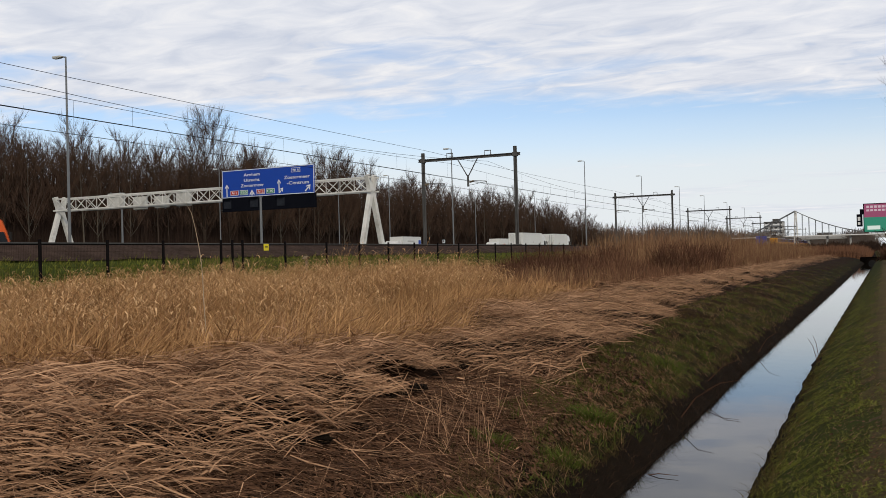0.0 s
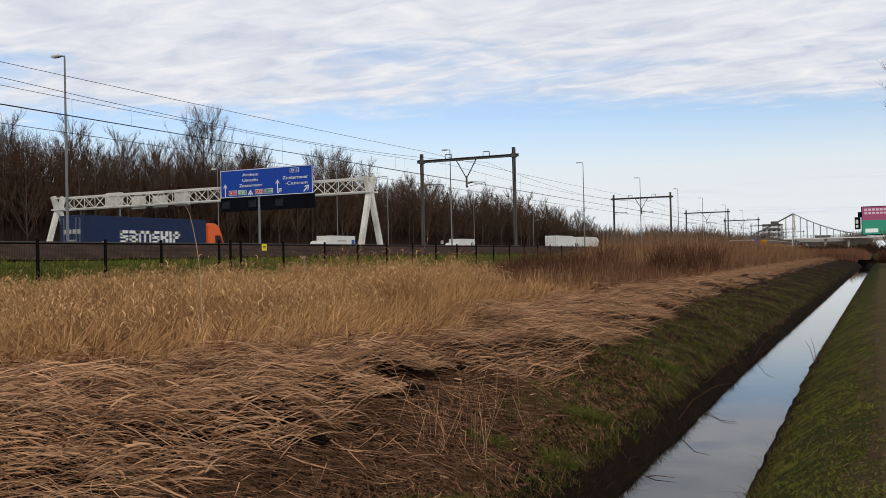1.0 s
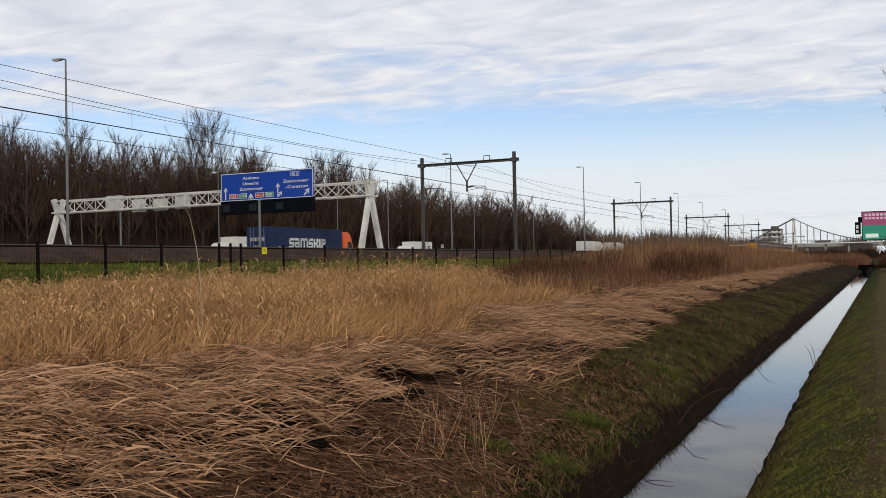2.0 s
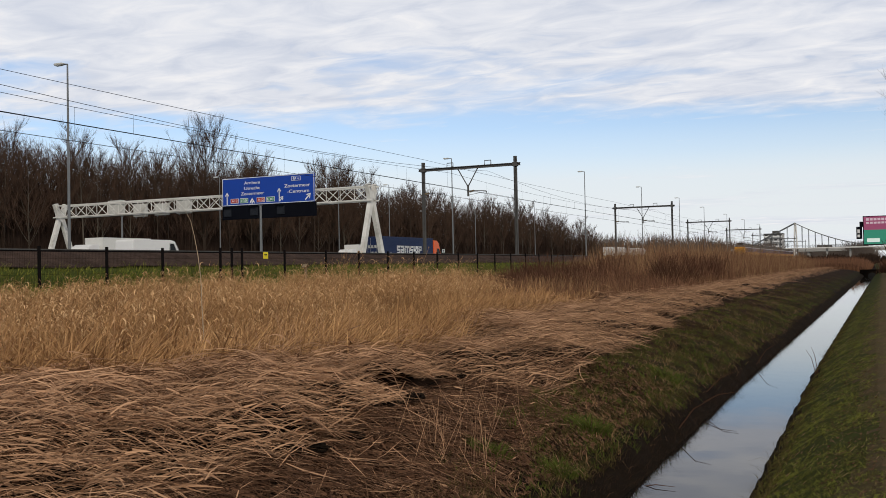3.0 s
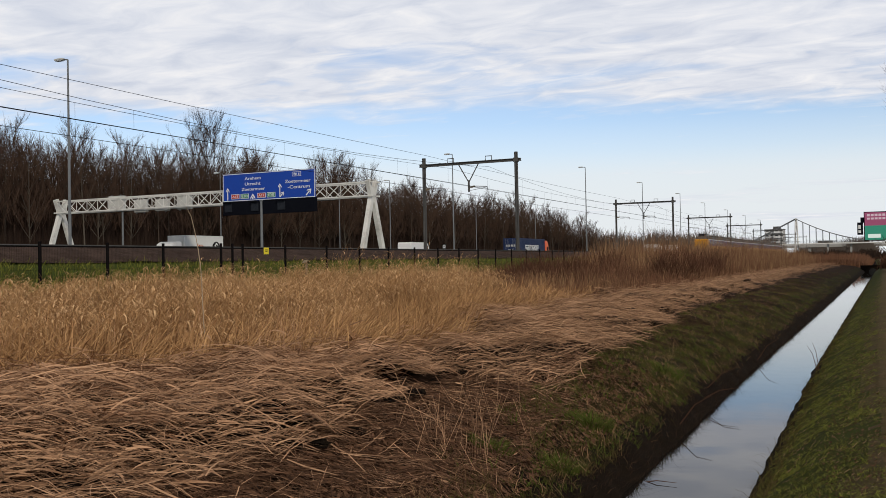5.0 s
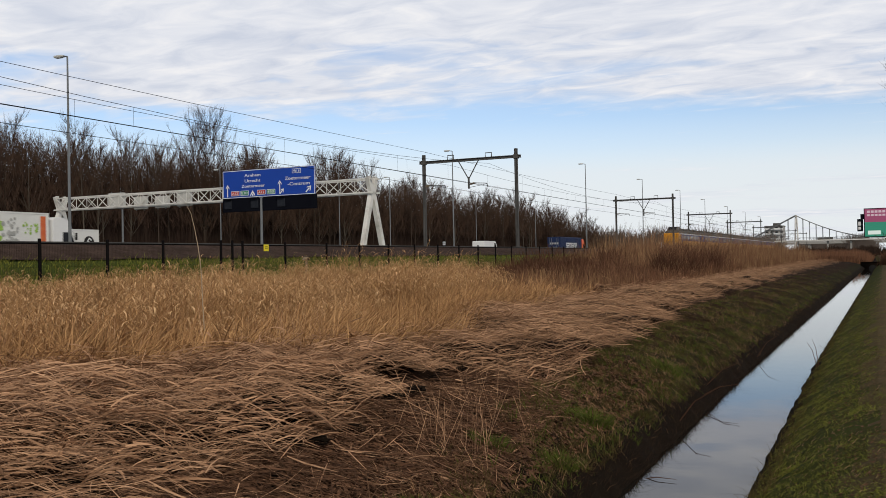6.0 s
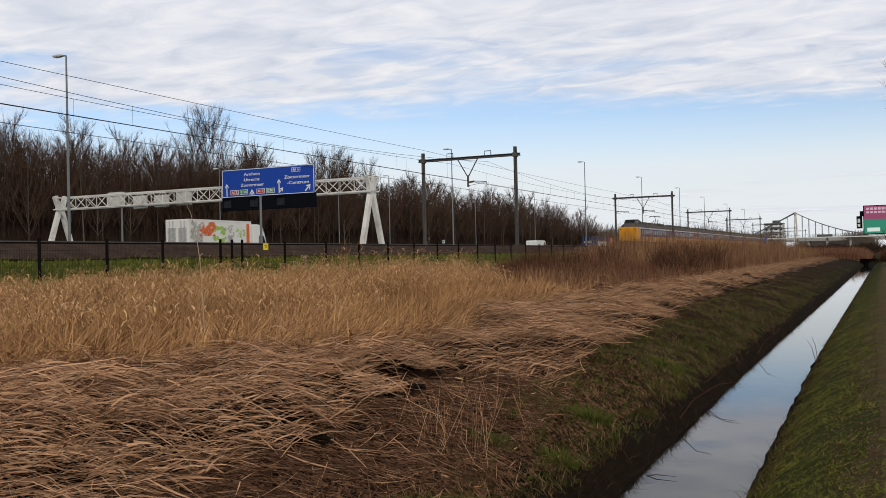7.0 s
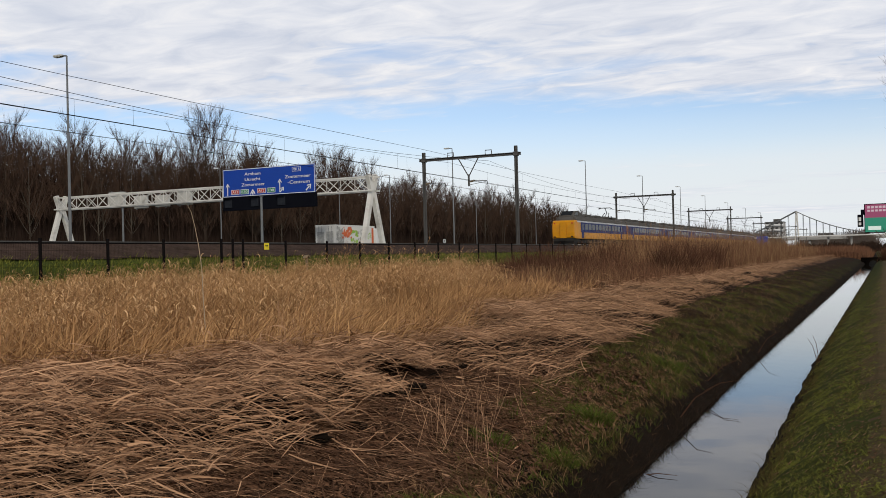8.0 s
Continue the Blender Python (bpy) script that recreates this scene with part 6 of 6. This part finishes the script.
def build_canopy():
    n = 170000
    x, y = -101.5 - 24 * rng.random(n), 40 + 335 * rng.random(n) ** 1.6
    top = (19.2 + 1.8 * fnoise(x, y, 0.2, 2.0) + 1.2 * fnoise(x, y, 0.6, 1.0)) * np.interp(y, [40, 300, 345, 400], [1, 1, 0.85, 0.55])
    z = land(x, y) + top * (1 - 0.6 * rng.random(n))
    a, e, L = rng.uniform(0, math.tau, n), rng.uniform(0.6, 1.45, n), rng.uniform(0.9, 2.2, n)
    d = np.stack([np.cos(a) * np.cos(e), np.sin(a) * np.cos(e), np.sin(e)], 1) * L[:, None]
    s = np.array([-1.0, 0.0])[None, :, None]
    Q = np.stack([x, y, z], 1)[:, None, :] + d[:, None, :] * s
    W = rng.uniform(0.016, 0.036, n)[:, None] * np.array([[1.0, 0.3]])
    side = np.tile([0.0, 1.0, 0.0], (n, 1)) + rng.normal(0, 0.3, (n, 3)) * [1, 1, 0]
    stuff("twig_canopy", ribbons("twig_canopy", Q, W, M["twig"], side), "fine bare twigs of the wood's crowns", "wood")


build_wood()
build_canopy()


# ---- the far end: woods, bridge, buildings, advertising screen ----
def far_trees():
    r = np.random.default_rng(3)
    for x, y, w, h in FAR_CLUMPS:
        n = int(1500 + w * 30)
        a = r.uniform(-0.5, 0.5, n)
        hh = h * (1 - (2 * a) ** 4 * 0.6) * r.uniform(0.45, 1.02, n) * (0.88 + 0.12 * np.sin(a * w * 0.55 + x) + 0.06 * np.sin(a * w * 1.7))
        px = a * w
        py = r.uniform(-4, 4, n)
        s = np.array([0.0, 0.55, 1.0])[None, :]
        d = r.normal(0, 0.3, (n, 1))
        Q = np.stack([px[:, None] + d * hh[:, None] * s, py[:, None] + 0 * s, hh[:, None] * s], 2)
        W = np.full((n, 1), 0.15) * np.array([[0.8, 0.8, 0.2]])
        # tall clumps take the haze-lightened colour, low ones plain undergrowth brown
        me = ribbons("far_wood", Q, W, M["far_tree_hazed" if h > 7 else "undergrowth"], np.tile([1.0, 0, 0], (n, 1)))
        ob = new("far_wood", me)
        ob.location = (x, y, -0.5)
        tagged(ob, "distant bare grey-brown trees on the horizon", "trees", "distant woods", "stuff")


FAR_CLUMPS = [(-150, 470, 60, 18), (-112, 430, 30, 17), (-92, 440, 28, 17), (-74, 450, 30, 16), (-52, 460, 28, 12.5), (-200, 600, 90, 18), (-100, 700, 90, 17), (-20, 560, 40, 11), (-4, 445, 12, 10.5), (-8, 380, 60, 4.6), (-22, 405, 40, 4.0), (22, 372, 30, 6), (-330, 700, 220, 18)]
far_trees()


def build_bridge():
    b = empty("suspension_bridge")
    y = 420.0
    part("pylon", bars(([(-30.0, y - 3, 2), (-29.6, y - 1, 17.8)], 0.32), ([(-28.9, y + 3, 2), (-29.4, y + 1, 17.8)], 0.32), ([(-29.6, y - 1, 17.4), (-29.4, y + 1, 17.4)], 0.25), n=8), M["white_steel"], b)
    for dy in (-2, 2):
        left = [(-29.6 - 22 * f, y + dy, 17.6 - 11.5 * (1.0 * f)) for f in np.linspace(0, 1, 8)]
        right = [(-29.4 + 34 * f, y + dy, 7.3 + 10.2 * (1 - f) ** 1.9) for f in np.linspace(0, 1, 14)]
        part("cable", bars((left, 0.2), (right, 0.2), n=6), M["lamp_post"], b, "steel suspension cable")
        for p in left[1:6:1] + right[1:11:1]:
            part("hanger", bars(([p, (p[0], p[1], 6.8)], 0.09), n=4), M["lamp_post"], b)
    part("deck", boxes(((-24, y, 6.65), (64, 5, 0.5)), bevel=0.1), M["white_steel"], b, "pale bridge deck")
    part("railing", boxes(((-24, y - 2.4, 7.9), (64, 0.08, 0.1)), ((-24, y - 2.4, 7.4), (64, 0.06, 0.06)), *[((-56 + 2.5 * i, y - 2.4, 7.4), (0.08, 0.08, 1.1)) for i in range(26)]), M["lamp_post"], b)
    for x in (-55, -41, -17, -8):
        part("pier", boxes(((x, y, 3.2), (0.8, 2.2, 6.2)), bevel=0.1), M["concrete"], b)
    tagged(b, "pale steel suspension footbridge across the motorway", "bridge")
    o = empty("overpass")
    part("deck", boxes(((-36, 520, 6.5), (90, 10, 1.1)), bevel=0.1), M["concrete"], o)
    part("parapet", boxes(((-36, 515.2, 7.6), (90, 0.3, 1.0))), M["brick"], o)
    for x in (-70, -50, -30, -10):
        part("pier", boxes(((x, 520, 3), (1.2, 8, 6.2)), bevel=0.1), M["concrete"], o)
    tagged(o, "pale concrete road overpass in the distance", "bridge")


build_bridge()


def building(x, y, w, d, storeys, cols, label):
    b = empty("apartment_building", pose(x, y, 0))
    h = storeys * 3.0
    part("wall", boxes(((0, 0, h / 2), (w, d, h)), bevel=0.05), M["brick"], b, "pale facade")
    part("roof", boxes(((0, 0, h + 0.2), (w + 0.4, d + 0.4, 0.4)), ((w * 0.1, 0, h + 1.2), (w * 0.35, d * 0.5, 1.8))), M["train_roof"], b)
    for i in range(storeys):
        part("balcony", boxes(((0, -d / 2 - 0.5, i * 3.0 + 1.0), (w * 0.96, 1.0, 0.25)), ((0, -d / 2 - 1.0, i * 3.0 + 1.5), (w * 0.96, 0.08, 0.9))), M["cab_white"], b)
        for k in range(cols):
            part("window", boxes(((-w / 2 + (k + 0.5) * w / cols, -d / 2 - 0.02, i * 3.0 + 2.0), (w / cols * 0.6, 0.06, 1.5))), M["glass_dark"], b)
    tagged(b, label, "building")


building(-54.5, 600, 11, 12, 6, 4, "pale grey apartment block with balconies, far off")
building(-30, 640, 26, 12, 3, 7, "low pale apartment block far behind the bridge")
building(-86, 640, 22, 12, 3, 6, "low distant building behind the trees")


def build_tarp():
    t = empty("site_cabin", pose(-39.5, 380, 1.2))
    part("body", boxes(((0, 0, 3.2), (3.8, 5, 4.6)), bevel=0.1), M["tarp_blue"], t)
    part("rib", boxes(*[((-1.8 + 0.6 * i, -2.53, 3.2), (0.08, 0.06, 4.3)) for i in range(7)]), M["tarp_blue"], t)
    part("base", boxes(((0, 0, 0.4), (3.6, 4.8, 1.0))), M["chassis"], t)
    tagged(t, "bright blue covered cabin beside the railway", "cabin")


build_tarp()


def build_screen():
    s = empty("advertising_screen", pose(0, 130, 0))
    x0, x1, z0, z1 = -0.80, 3.9, 3.5, 7.05
    part("cabinet", boxes((((x0 + x1) / 2, 0.25, (z0 + z1) / 2), (x1 - x0 + 0.2, 0.5, z1 - z0 + 0.2)), bevel=0.03), M["panel_dark"], s, "dark screen cabinet")
    sp = z0 + 0.52 * (z1 - z0)
    up = part("upper_picture", boxes((((x0 + x1) / 2, -0.02, (sp + z1) / 2), (x1 - x0, 0.03, z1 - sp))), glow("screen_pink", (0.36, 0.075, 0.16), 0.6), s, "glowing pink upper half")
    part("lower_picture", boxes((((x0 + x1) / 2, -0.02, (sp + z0) / 2), (x1 - x0, 0.03, sp - z0))), glow("screen_green", (0.03, 0.27, 0.17), 0.65), s, "glowing green lower half")
    bm = bmesh.new()
    for z, h, n in ((z1 - 0.35, 0.3, 9), (z1 - 0.8, 0.25, 7)):
        for k in range(n):
            box(bm, (x0 + 0.45 + k * 0.45, -0.04, z), (0.34, 0.012, h))
    bars_ob = part("picture_bars", bm, glow("screen_pale", (0.75, 0.55, 0.62), 0.55), s, "rows of pale bars")
    tagged(bars_ob, kind="stuff")
    part("white_patch", boxes(((x0 + 1.1, -0.04, z0 + 0.5), (1.5, 0.012, 0.5))), glow("screen_white", (0.6, 0.68, 0.62), 0.9), s)
    part("mast", boxes(((2.2, 0.4, 2.1), (0.6, 0.5, 4.4)), bevel=0.04), M["steel"], s)
    part("side_unit", boxes(((x0 - 0.55, 0.3, 5.0), (0.7, 0.5, 1.6)), ((x0 - 0.3, 0.3, 6.1), (0.4, 0.4, 0.7)), bevel=0.04), M["panel_dark"], s)
    part("side_panel", boxes(((x0 - 0.62, 0.03, 5.2), (0.3, 0.03, 0.5)), ((x0 - 0.62, 0.03, 4.6), (0.3, 0.03, 0.35))), M["cab_white"], s)
    tagged(s, "roadside advertising screen with pink and green picture", "advertising screen")


build_screen()


def build_ditch_end():
    c = empty("culvert")
    part("headwall", boxes(((0.0, 135.5, -0.45), (3.0, 0.5, 1.1)), bevel=0.05), M["soil"], c, "dark earth covered headwall")
    part("pipe", bars(([(0.0, 135.1, -0.75), (0.0, 135.4, -0.75)], 0.5), n=16), M["chassis"], c)
    part("coping", boxes(((0.0, 135.45, 0.13), (3.1, 0.7, 0.06)), bevel=0.02), M["soil"], c)
    tagged(c, "dark culvert closing the end of the ditch", "culvert")
    r = empty("ramp_wall")
    part("wall", extrude_yz([(100, 0.0), (100, 1.4), (118, 3.6), (118, 0.0)], -0.2, 0.2), M["concrete"], r)
    part("rail", bars(([(0, 100, 2.3), (0, 118, 4.5)], 0.05), ([(0, 100, 1.4), (0, 100, 2.3)], 0.04), ([(0, 109, 2.5), (0, 109, 3.4)], 0.04)), M["wood"], r)
    r.matrix_world = pose(0.9, 22, 0.2, 0, 0, -3)
    tagged(r, "pale sloping retaining wall of the path ramp", "wall")
    n = 2600
    for cx, cy, w, h in ((3.4, 92, 1.6, 3.4), (2.4, 118, 1.6, 1.6), (-4.0, 150, 4.0, 0.8)):
        x, y = rng.normal(cx, w / 3, n), rng.normal(cy, 2.5, n)
        s = np.linspace(0, 1, 3)[None, :]
        H = h * rng.uniform(0.3, 1.0, n)
        lx = rng.normal(0, 0.25, n)[:, None]
        Q = np.stack([x[:, None] + lx * H[:, None] * s, y[:, None] + 0 * s, land(x, y)[:, None] + H[:, None] * s], 2)
        tagged(new("hedge", ribbons("hedge", Q, np.full((n, 3), 0.025), M["weed_dark"])), "dark leafless hedge beside the ditch's end", "hedge")
    t = make_tree(13, 77, M["bark"], "bare tree beside the path", slender=0.8, crown_from=0.3, limbs=20, spread=1.5, twig=0.012)
    t.matrix_world = Matrix.Translation((3.7, 58, -0.1))


build_ditch_end()


# ---- everything that drives ----
def motions():
    run(MOVING["blue"], -55, 1.5, 44.1, 23.1)
    run(MOVING["produce"], -55, 1.5, -92.4, 23.7)
    run(MOVING["train"], -34.4, 2.62, 373.5, -33.25)
    for key, y0, v in NEAR_TRAFFIC:
        run(MOVING[key], -55, 1.5, y0, v)
    for key, y0, v in FAR_TRAFFIC:
        run(MOVING[key], -76, 1.5, y0, v, 180)


motions()
